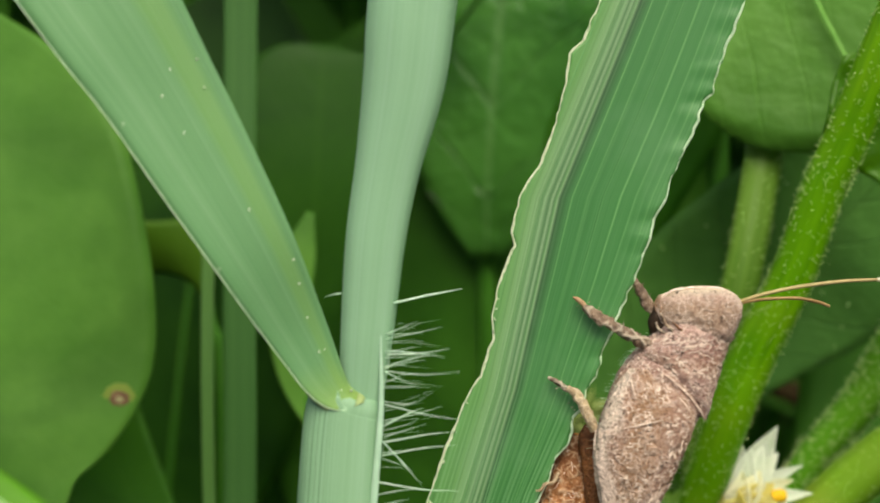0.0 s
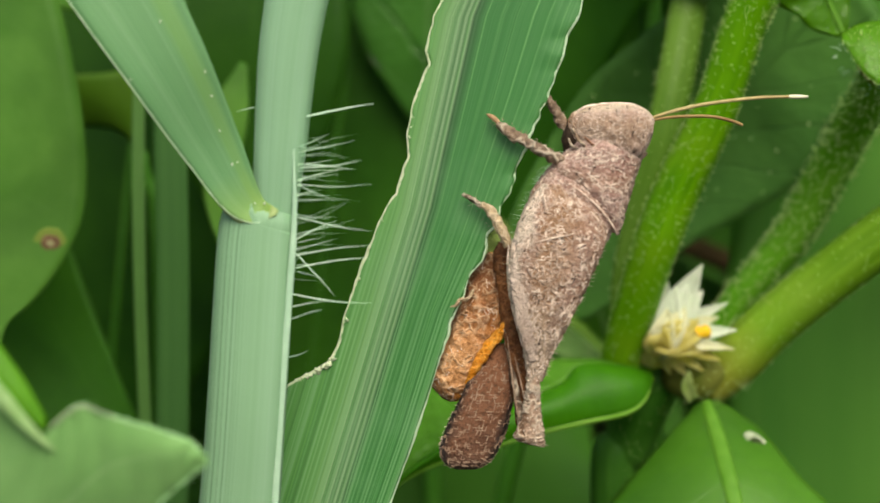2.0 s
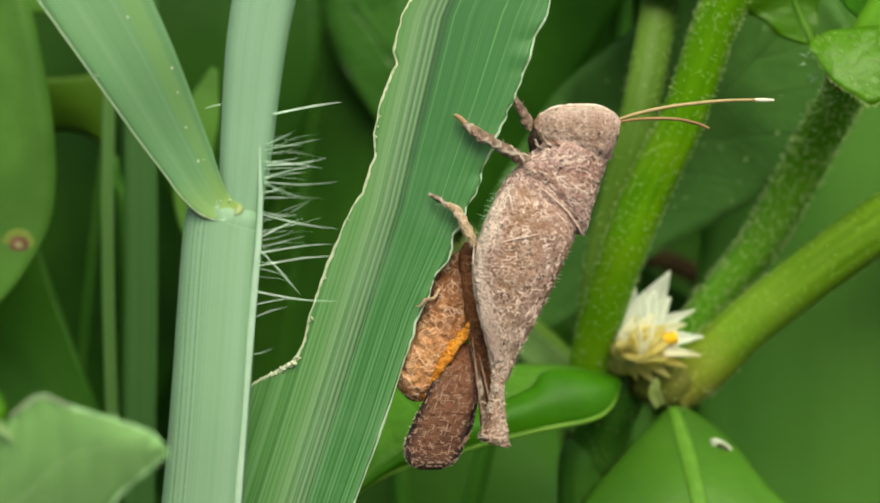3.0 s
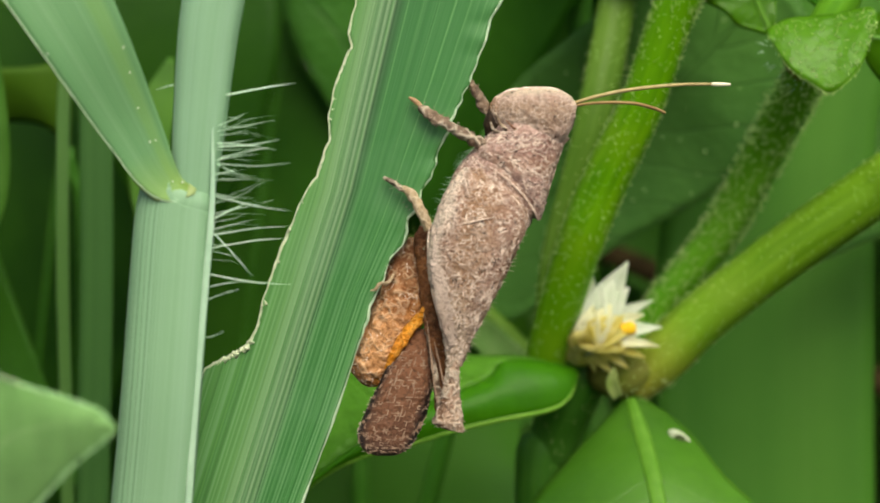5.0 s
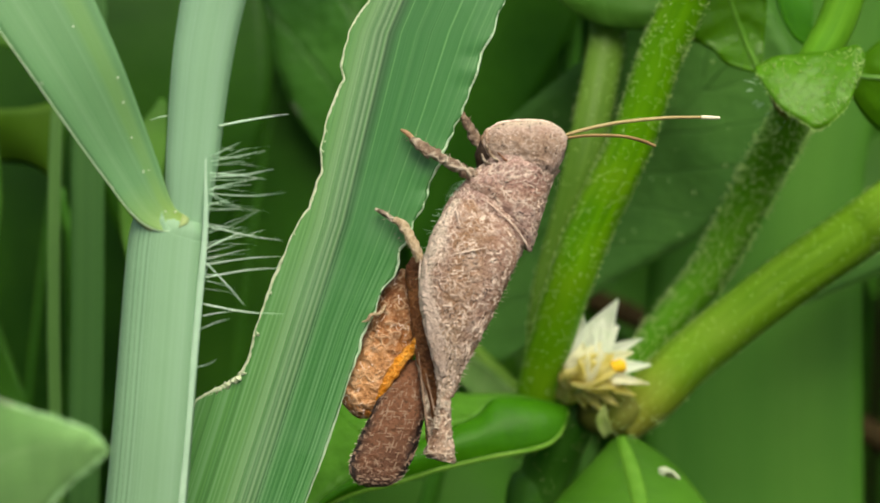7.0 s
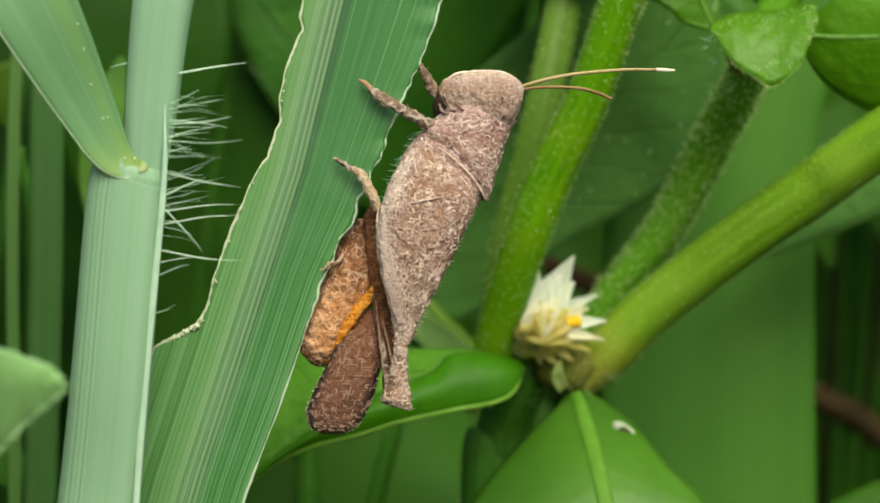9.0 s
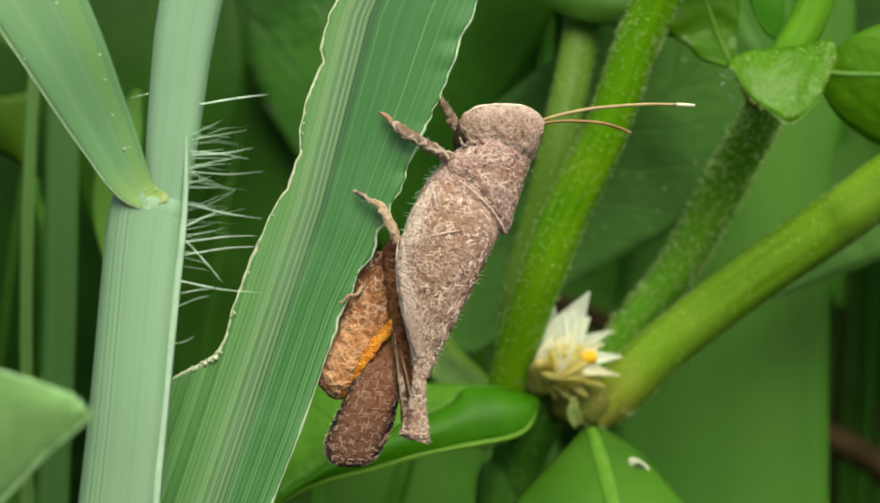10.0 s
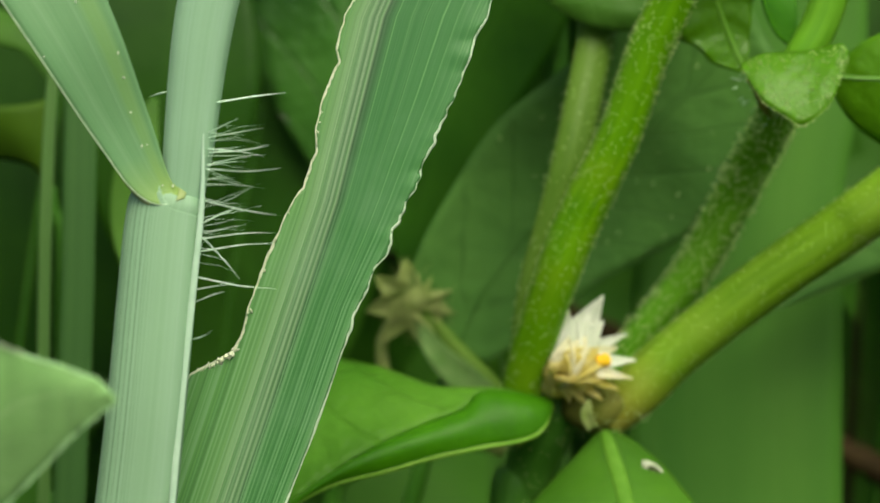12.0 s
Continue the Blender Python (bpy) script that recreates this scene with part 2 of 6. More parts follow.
def chewed_material(name):
    """The eaten blade: a sheen painted as pale streaks beside the midrib, then flat green with thin pale veins."""
    m, t, b = material(name)
    u, v = split_uv(t)
    wob = math_node(t, "MULTIPLY", math_node(t, "SUBTRACT", noise_of(t, coords(t, "UV", (60, 2.5, 1)), 1.0, 2), 0.5), 0.012)
    w = math_node(t, "ADD", u, wob)
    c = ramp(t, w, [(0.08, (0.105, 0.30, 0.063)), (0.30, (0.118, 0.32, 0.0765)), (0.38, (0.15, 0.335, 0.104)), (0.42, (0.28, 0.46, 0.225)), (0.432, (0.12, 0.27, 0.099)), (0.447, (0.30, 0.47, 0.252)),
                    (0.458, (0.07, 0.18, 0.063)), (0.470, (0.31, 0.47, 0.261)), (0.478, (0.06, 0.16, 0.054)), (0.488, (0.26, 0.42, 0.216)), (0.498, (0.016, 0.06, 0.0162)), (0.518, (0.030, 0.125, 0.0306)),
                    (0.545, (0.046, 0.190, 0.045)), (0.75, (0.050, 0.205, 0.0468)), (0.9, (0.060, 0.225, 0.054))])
    saw = math_node(t, "ABSOLUTE", math_node(t, "SINE", math_node(t, "MULTIPLY", math_node(t, "ADD", math_node(t, "ADD", u, math_node(t, "MULTIPLY", wob, 0.9)), 0.012), 3.1416 / 0.062)))
    lines = ramp(t, saw, [(0.04, (1, 1, 1)), (0.26, (0, 0, 0))])
    fine = noise_of(t, coords(t, "UV", (150, 1.0, 1)), 1.0, 3, 0.6)
    patch = ramp(t, noise_of(t, coords(t, "UV", (16, 1.2, 1)), 1.0, 2), [(0.36, (0.3, 0.3, 0.3)), (0.6, (0.9, 0.9, 0.9))])
    c = mix(t, math_node(t, "MULTIPLY", lines, patch), c, (0.16, 0.38, 0.13))
    hair = noise_of(t, coords(t, "UV", (420, 0.6, 1)), 1.0, 2, 0.6)
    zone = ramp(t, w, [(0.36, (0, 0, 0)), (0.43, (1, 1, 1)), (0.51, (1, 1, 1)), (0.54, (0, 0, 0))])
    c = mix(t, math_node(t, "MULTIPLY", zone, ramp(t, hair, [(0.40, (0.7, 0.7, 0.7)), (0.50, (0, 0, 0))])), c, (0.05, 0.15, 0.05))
    c = mix(t, ramp(t, fine, [(0.5, (0, 0, 0)), (0.75, (0.25, 0.25, 0.25))]), c, (0.18, 0.38, 0.14))
    c = mix(t, ramp(t, fine, [(0.3, (0.3, 0.3, 0.3)), (0.45, (0, 0, 0))]), c, (0.03, 0.12, 0.025))
    low = ramp(t, v, [(0.42, (0.15, 0.15, 0.15)), (0.62, (1, 1, 1))])
    band = noise_of(t, coords(t, "UV", (70, 0.35, 1)), 1.0, 2, 0.5)
    c = mix(t, math_node(t, "MULTIPLY", low, ramp(t, band, [(0.50, (0, 0, 0)), (0.62, (0.65, 0.65, 0.65))])), c, (0.20, 0.41, 0.18))
    c = mix(t, math_node(t, "MULTIPLY", low, ramp(t, band, [(0.36, (0.5, 0.5, 0.5)), (0.46, (0, 0, 0))])), c, (0.035, 0.135, 0.035))
    cloud = noise_of(t, coords(t, "Object"), 130.0, 3, 0.6)
    c = mix(t, ramp(t, cloud, [(0.5, (0, 0, 0)), (0.75, (0.22, 0.22, 0.22))]), c, (0.20, 0.38, 0.20))
    t.links.new(c, b.inputs["Base Color"])
    b.inputs["Roughness"].default_value = 0.38
    bump(t, b, math_node(t, "ADD", fine, lines), 0.3, 0.00012)
    thin(m, t, b, c, 0.2)
    return m


CULM = grass_material("pale_culm", (0.24, 0.431, 0.255), (0.314, 0.519, 0.34), (0.402, 0.593, 0.443), 60, 0.3, None, 0.42, 0.15, 0.25)
SHEATH = grass_material("ribbed_sheath", (0.24, 0.426, 0.244), (0.319, 0.524, 0.336), (0.412, 0.603, 0.444), 60, 0.3, None, 0.42, 0.15, 0.25, grooves=(0.22, 0.34, 0.45, 0.5))
CULM_EDGE = plain_material("sheath_edge", (0.38, 0.57, 0.41), (0.48, 0.67, 0.51), 0.4, 500, 0.1)
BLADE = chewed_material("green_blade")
YOUNG = grass_material("young_blade", (0.152, 0.350, 0.142), (0.215, 0.425, 0.200), (0.32, 0.53, 0.31), 40, 0.6, (0.70, 0.20, (0.25, 0.46, 0.095), 0.34), 0.4, 0.28, 0.35, foot=(0.2, (0.32, 0.50, 0.10)))
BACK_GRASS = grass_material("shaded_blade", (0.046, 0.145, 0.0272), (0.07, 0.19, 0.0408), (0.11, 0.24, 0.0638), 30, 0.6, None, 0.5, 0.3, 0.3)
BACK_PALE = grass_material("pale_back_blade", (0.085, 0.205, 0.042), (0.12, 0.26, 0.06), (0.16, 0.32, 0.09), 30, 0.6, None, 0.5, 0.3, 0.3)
MARGIN = plain_material("pale_margin", (0.56, 0.76, 0.50), (0.76, 0.90, 0.70), 0.6, 1500, 0.35)
CHEWED = plain_material("chewed_margin", (0.62, 0.72, 0.46), (0.90, 0.94, 0.74), 0.7, 1400, 0.35, 0.05)
HAIR = plain_material("silky_hair", (0.68, 1.0, 0.72), (0.80, 1.0, 0.84), 0.35, 500, 0.0, 0.5)
DOWN = plain_material("leaf_down", (0.40, 0.72, 0.32), (0.52, 0.82, 0.44), 0.6, 700, 0.1, 0.05)
LIGULE = plain_material("yellow_collar", (0.36, 0.52, 0.17), (0.52, 0.62, 0.28), 0.45, 900, 0.3)
STEM = stem_material("bright_stem", (0.082, 0.265, 0.004), (0.150, 0.385, 0.006), (0.235, 0.44, 0.015), foot=(0.06, 0.3, (0.26, 0.24, 0.02)))
STEM_SIDE = stem_material("olive_stem", (0.105, 0.245, 0.009), (0.180, 0.362, 0.020), (0.24, 0.405, 0.042), foot=(0.05, 0.24, (0.36, 0.20, 0.05)))
STEM_DARK = stem_material("deep_stem", (0.036, 0.145, 0.012), (0.065, 0.213, 0.019), (0.101, 0.272, 0.043))
STEM_HAIRY = stem_material("fuzzy_stem", (0.09, 0.29, 0.012), (0.155, 0.40, 0.024), (0.20, 0.45, 0.045))
STEM_PALE = stem_material("pale_stem", (0.105, 0.235, 0.020), (0.155, 0.305, 0.036), (0.20, 0.35, 0.055), share=0.3)
FUZZ = plain_material("stem_fuzz", (0.66, 0.88, 0.34), (0.84, 0.97, 0.52), 0.5, 800, 0.45, 0.05)
LEAF = leaf_material("fresh_leaf", (0.078, 0.255, 0.006), (0.135, 0.345, 0.013), (0.16, 0.4, 0.06), 0.28, 0.4, 9.0, 900.0, 0.04, 0.55)
LEAF_SOFT = leaf_material("soft_leaf", (0.085, 0.28, 0.0187), (0.15, 0.38, 0.0357), (0.055, 0.22, 0.0136), 0.33, 0.33, 4.0, 700.0, 0.18, 0.95)
LEAF_MID = leaf_material("mid_leaf", (0.0432, 0.155, 0.009), (0.0921, 0.246, 0.0216), (0.147, 0.308, 0.063), 0.29, 0.33, 7.0, 900.0, 0.2, 0.25)
LEAF_DARK = leaf_material("dull_leaf", (0.066, 0.19, 0.034), (0.118, 0.285, 0.0561), (0.05, 0.15, 0.0255), 0.5, 0.25, 7.0, 900.0, 0.6, 0.5)
# background leaves: the next four base colours have their shade painted in
LEAF_DEEP = leaf_material("shade_deepened_leaf", (0.015, 0.074, 0.003), (0.032, 0.115, 0.005), (0.06, 0.18, 0.015), 0.45, 0.25, 7.0, 900.0, 0.2)
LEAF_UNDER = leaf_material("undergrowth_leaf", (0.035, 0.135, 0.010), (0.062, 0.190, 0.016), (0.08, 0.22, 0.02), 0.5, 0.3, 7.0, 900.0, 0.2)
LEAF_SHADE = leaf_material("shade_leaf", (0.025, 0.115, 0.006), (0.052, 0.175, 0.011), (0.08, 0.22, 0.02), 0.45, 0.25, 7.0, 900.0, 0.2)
LEAF_DIM = leaf_material("shade_dimmed_leaf", (0.0112, 0.055, 0.00258), (0.0241, 0.0877, 0.00516), (0.0516, 0.155, 0.0129), 0.5, 0.25, 7.0, 900.0, 0.2)
LEAF_FOLD = leaf_material("yellowish_leaf", (0.0693, 0.174, 0.0096), (0.125, 0.259, 0.024), (0.132, 0.266, 0.04), 0.5, 0.3, 5.0, 500.0, 0.07, 0.4)
LEAF_STREAK = leaf_material("streaked_leaf", (0.022, 0.115, 0.010), (0.085, 0.25, 0.04), (0.30, 0.50, 0.22), 0.24, 0.3, 5.0, 900.0, 0.3, 0.9)
LEAF_GLOSS = leaf_material("glossy_leaf", (0.0408, 0.19, 0.00408), (0.0744, 0.276, 0.00714), (0.12, 0.356, 0.0204), 0.36, 0.3, 7.0, 900.0, 0.10, 0.48)
RIM = plain_material("leaf_rim", (0.187, 0.446, 0.031), (0.288, 0.563, 0.074), 0.4, 700, 0.3)
BRACT_MIX = plain_material("cream_bract", (0.78, 0.76, 0.48), (0.93, 0.92, 0.74), 0.5, 900, 0.5)
BRACT_GREEN = plain_material("greenish_bract", (0.31, 0.42, 0.11), (0.46, 0.54, 0.21), 0.6, 700, 0.45, 0.05)
WISP = plain_material("thin_leaf", (0.18, 0.36, 0.09), (0.28, 0.46, 0.16), 0.6, 500, 0.5, 0.05)
NODE = plain_material("node_skin", (0.13, 0.16, 0.022), (0.22, 0.22, 0.05), 0.6, 500, 0.2, 0.1)
LEAF_SPOT = leaf_material("mottled_leaf", (0.0518, 0.171, 0.0143), (0.117, 0.272, 0.0411), (0.14, 0.302, 0.0536), 0.5, 0.3, 5.0, 500.0, 0.07, 0.4)
LEAF_ROUND = leaf_material("rounded_leaf", (0.085, 0.25, 0.0255), (0.15, 0.34, 0.0595), (0.2, 0.4, 0.085), 0.4, 0.35, 5.0, 500.0, 0.1, 0.5)
LEAF_NEAR = leaf_material("near_leaf", (0.185, 0.400, 0.115), (0.285, 0.510, 0.190), (0.40, 0.63, 0.30), 0.42, 0.3, 9.0, 500.0, 0.35, 0.45)
LEAF_STRIP = leaf_material("bright_strip", (0.08, 0.26, 0.01), (0.12, 0.33, 0.015), (0.2, 0.4, 0.06), 0.4, 0.3, 6.0, 700.0, 0.15)
BROAD = grass_material("broad_blade", (0.09, 0.3, 0.0289), (0.155, 0.395, 0.051), (0.19, 0.43, 0.068), 12, 0.5, None, 0.55, 0.5, 0.2)
RIB_PALE = plain_material("pale_rib", (0.26, 0.46, 0.15), (0.37, 0.56, 0.24), 0.5, 700, 0.2)
RIB_SOFT = plain_material("soft_rib", (0.092, 0.255, 0.016), (0.135, 0.315, 0.032), 0.5, 700, 0.2)
RIB = plain_material("leaf_rib", (0.158, 0.388, 0.062), (0.245, 0.485, 0.112), 0.45, 700, 0.2)
BRACT = plain_material("papery_bract", (0.82, 0.88, 0.74), (0.94, 0.96, 0.88), 0.5, 900, 0.5)
BRACT_WARM = plain_material("straw_bract", (0.78, 0.70, 0.20), (0.93, 0.88, 0.48), 0.5, 900, 0.7)
YELLOW = plain_material("yellow_floret", (0.70, 0.38, 0.01), (0.88, 0.60, 0.03), 0.6, 1800)
TAN = hide_material("tan_cuticle", (0.3, 0.147, 0.12), (0.581, 0.385, 0.34), (0.853, 0.694, 0.633), 1900, 0.3, 0.55, 0.0006,
                    [("u", [(0.0, 0.55), (0.14, 0.0)], (0.388, 0.275, 0.192)), ("v", [(0.3, 0.0), (0.45, 0.3), (0.6, 0.0)], (0.426, 0.247, 0.134))], 0.7)
TAN_THIGH = hide_material("thigh_cuticle", (0.20, 0.095, 0.068), (0.48, 0.30, 0.245), (0.827, 0.673, 0.612), 1900, 0.3, 0.55, 0.0006,
                          [("u", [(0.14, 0.0), (0.22, 0.45), (0.31, 0.45), (0.37, 0.0)], (0.432, 0.249, 0.121)), ("u", [(0.34, 0.0), (0.39, 0.85)], (0.658, 0.544, 0.455)),
                           ("v", [(0.55, 0.0), (0.75, 0.6)], (0.582, 0.452, 0.353)), ("u", [(0.03, 0.8), (0.17, 0.0)], (0.282, 0.161, 0.0928))], 0.9)
TAN_HEAD = hide_material("head_cuticle", (0.394, 0.245, 0.194), (0.634, 0.466, 0.403), (0.864, 0.73, 0.661), 2000, 0.22, 0.5, 0.0005,
                         [("u", [(0.13, 0.0), (0.2, 0.8), (0.28, 0.7), (0.36, 0.0)], (0.326, 0.202, 0.136)), ("u", [(0.04, 0.9), (0.12, 0.0)], (0.806, 0.672, 0.505)), ("v", [(0.08, 0.9), (0.2, 0.0)], (0.48, 0.24, 0.126))], 0.6)
KNEE = hide_material("knee_cuticle", (0.24, 0.13, 0.085), (0.56, 0.39, 0.30), (0.92, 0.80, 0.68), 1300, 0.4, 0.55, 0.0006,
                     [("u", [(0.27, 0.0), (0.33, 0.85)], (0.16, 0.075, 0.04))], 1.0)
STRIP = hide_material("thigh_strip", (0.464, 0.329, 0.269), (0.669, 0.519, 0.455), (0.818, 0.693, 0.631), 2100, 0.15, 0.5, 0.0005)
BROWN = hide_material("brown_cuticle", (0.085, 0.034, 0.019), (0.18, 0.076, 0.042), (0.24, 0.12, 0.08), 1500, 0.1, 0.5, 0.0004,
                      [("v", [(0.1, 0.6), (0.6, 0.0)], (0.30, 0.12, 0.055)), ("v", [(0.7, 0.0), (0.95, 0.85)], (0.07, 0.05, 0.05)), ("u", [(0.06, 0.97), (0.13, 0.0)], (0.014, 0.013, 0.015)), ("u", [(0.36, 0.0), (0.43, 0.97)], (0.014, 0.013, 0.015)), ("u", [(0.9, 0.0), (0.95, 0.97)], (0.014, 0.013, 0.015))])
INNER = hide_material("inner_cuticle", (0.065, 0.02, 0.007), (0.24, 0.085, 0.022), (0.4, 0.2, 0.09), 1500, 0.2, 0.55)
RUSTY = hide_material("rusty_cuticle", (0.30, 0.085, 0.014), (0.62, 0.31, 0.145), (0.92, 0.68, 0.47), 1600, 0.32, 0.5, 0.0003,
                      [("v", [(0.15, 0.8), (0.42, 0.0)], (0.17, 0.06, 0.022)), ("v", [(0.35, 0.0), (0.5, 0.55), (0.75, 0.55), (0.9, 0.0)], (0.68, 0.33, 0.14)), ("u", [(0.04, 0.95), (0.19, 0.0)], (0.85, 0.28, 0.006)),
                       ("u", [(0.4, 0.0), (0.47, 0.8)], (0.20, 0.065, 0.015)), ("v", [(0.93, 0.0), (1.0, 0.9)], (0.16, 0.05, 0.02))], 0.8)
ORANGE = hide_material("orange_band", (0.66, 0.19, 0.008), (0.98, 0.38, 0.015), (1.0, 0.56, 0.14), 1800, 0.3, 0.45, 0.0004,
                       [("u", [(0.06, 0.6), (0.2, 0.0)], (0.55, 0.20, 0.03)), ("u", [(0.34, 0.0), (0.46, 0.6)], (0.50, 0.17, 0.03))], 0.5)
LEG = hide_material("leg_cuticle", (0.085, 0.05, 0.035), (0.28, 0.185, 0.13), (0.78, 0.66, 0.54), 850, 0.5, 0.55, 0.0005, (), 1.0)
LEG_WARM = hide_material("warm_leg", (0.36, 0.235, 0.14), (0.58, 0.44, 0.29), (0.72, 0.58, 0.44), 1800, 0.4)
FOOT = plain_material("rusty_foot", (0.26, 0.14, 0.075), (0.44, 0.27, 0.16), 0.6, 2500)
ANTENNA = plain_material("antenna_horn", (0.36, 0.27, 0.12), (0.5, 0.4, 0.2), 0.5, 900)
HORN = plain_material("brown_horn", (0.25, 0.15, 0.06), (0.38, 0.25, 0.11), 0.5, 900)
TIP = plain_material("antenna_tip", (0.75, 0.68, 0.5), (0.85, 0.8, 0.64), 0.5, 900)
PALE = plain_material("pale_ridge", (0.58, 0.41, 0.33), (0.93, 0.77, 0.68), 0.36, 3000, 0.0, 0.5)
NET = plain_material("buff_ridge", (0.238, 0.14, 0.0978), (0.408, 0.285, 0.212), 0.6, 3000)
DARK_PIT = plain_material("dark_joint", (0.020, 0.012, 0.008), (0.06, 0.035, 0.022), 0.7, 2500)
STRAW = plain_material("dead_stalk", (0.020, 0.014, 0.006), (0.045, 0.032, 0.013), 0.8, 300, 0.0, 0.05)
# soil far darker than its own colour: the weeds' shade is painted in
SHADED_SOIL = plain_material("soil", (0.003, 0.0025, 0.0015), (0.008, 0.006, 0.003), 0.95, 25, 0.0, 0.0)
DEAD = plain_material("scab", (0.11, 0.06, 0.03), (0.18, 0.11, 0.06), 0.8, 900)
HOLE = plain_material("hole_shade", (0.03, 0.05, 0.015), (0.07, 0.09, 0.03), 0.8, 900)
HALO = plain_material("yellowed_skin", (0.15, 0.24, 0.03), (0.21, 0.28, 0.05), 0.6, 400, 0.2)
DEAD_MID = plain_material("scab_centre", (0.24, 0.23, 0.11), (0.34, 0.31, 0.17), 0.8, 900)
DEAD_PALE = plain_material("dry_rim", (0.34, 0.40, 0.26), (0.50, 0.54, 0.40), 0.8, 900)


# ---- building helpers ----
ORIGIN = {}


def thing(name, base, label, category, group="", kind=""):
    """An empty at the base of a thing, in the leaning space; base in millimetres."""
    ob = new(name)
    ob.empty_display_size = 0.01
    ob.matrix_world = LEAN @ pose(*(v * MM for v in base))
    ORIGIN[ob.name] = Vector(base)
    return tagged(ob, label, category, group, kind)


def root_of(ob):
    while ob.parent:
        ob = ob.parent
    return ob


def part(name, bm, mat, parent, label="", kind=""):
    """Links a bmesh, laid out in millimetres, as one mesh under a thing or a part."""
    base = ORIGIN[root_of(parent).name]
    bmesh.ops.translate(bm, verts=bm.verts, vec=-base)
    bmesh.ops.scale(bm, verts=bm.verts, vec=(MM, MM, MM))
    bmesh.ops.recalc_face_normals(bm, faces=bm.faces)
    for f in bm.faces:
        f.smooth = True
    me = bpy.data.meshes.new(name)
    bm.to_mesh(me)
    bm.free()
    me.materials.append(mat)
    ob = new(name, me)
    ob.parent = parent
    return tagged(ob, label, kind=kind)


def spline(points, count):
    """A smooth line through the points, in even steps of its parameter. Works on tuples of any length."""
    p = [np.array(q, float) for q in points]
    p = [2 * p[0] - p[1], *p, 2 * p[-1] - p[-2]]
    out = []
    for i in range(count):
        s = i / (count - 1) * (len(p) - 3)
        k = min(int(s), len(p) - 4)
        f = s - k
        a, b, c, d = p[k:k + 4]
        out.append(0.5 * (2 * b + (c - a) * f + (2 * a - 5 * b + 4 * c - d) * f * f + (3 * b - a - 3 * c + d) * f ** 3))
    return out


def sheet(rows, thick=0.25, across=None):
    """A thin solid skin over rows of points, with uv across and along."""
    bm = bmesh.new()
    uv = bm.loops.layers.uv.new("uv")
    g = np.array([[tuple(p) for p in r] for r in rows])
    nr, nc = g.shape[:2]
    n = np.cross(np.gradient(g, axis=1), np.gradient(g, axis=0))
    n /= np.maximum(np.linalg.norm(n, axis=2, keepdims=True), 1e-9)
    sides = []
    for s in (0.5, -0.5):
        q = g + n * thick * s
        sides.append([[bm.verts.new(q[i, j]) for j in range(nc)] for i in range(nr)])
    at = {}
    for side in sides:
        for i in range(nr):
            for j in range(nc):
                at[side[i][j]] = (across[i][j] if across else j / (nc - 1), i / (nr - 1))

    def face(*v):
        f = bm.faces.new(v)
        for l in f.loops:
            l[uv].uv = at[l.vert]

    a, b = sides
    for i in range(nr - 1):
        for j in range(nc - 1):
            face(a[i][j], a[i][j + 1], a[i + 1][j + 1], a[i + 1][j])
            face(b[i][j], b[i + 1][j], b[i + 1][j + 1], b[i][j + 1])
    for i in range(nr - 1):
        for j in (0, nc - 1):
            face(a[i][j], a[i + 1][j], b[i + 1][j], b[i][j])
    for j in range(nc - 1):
        for i in (0, nr - 1):
            face(a[i][j], a[i][j + 1], b[i][j + 1], b[i][j])
    return bm


def leaf_rows(spine, left, right, normal=(0, 0, 1), cup=0.0, wave=0.0, ns=28, nc=13, seed=0, saw=0.0):
    """Points of a leaf: a spine, half widths on its two sides at even stations, the way it faces."""
    rnd = random.Random(seed)
    ph = rnd.random() * 6
    c = [Vector(p) for p in spline(spine, ns)]
    wl = [float(v[0]) for v in spline([(w,) for w in left], ns)]
    wr = [float(v[0]) for v in spline([(w,) for w in right], ns)]
    n0 = Vector(normal).normalized()
    rows = []
    for i in range(ns):
        t = (c[min(i + 1, ns - 1)] - c[max(i - 1, 0)]).normalized()
        side = t.cross(n0).normalized()
        up = side.cross(t).normalized()
        row = []
        for j in range(nc):
            u = 2 * j / (nc - 1) - 1
            w = max(0.05, wl[i] if u < 0 else wr[i]) * (1 + (saw * rnd.uniform(-1, 1) if abs(u) == 1 else 0))
            lift = cup * u * u * w + wave * abs(u) ** 1.5 * w * math.sin(i * 0.9 + ph + 2.2 * u)
            row.append(c[i] + side * (u * w) + up * lift)
        rows.append(row)
    return rows


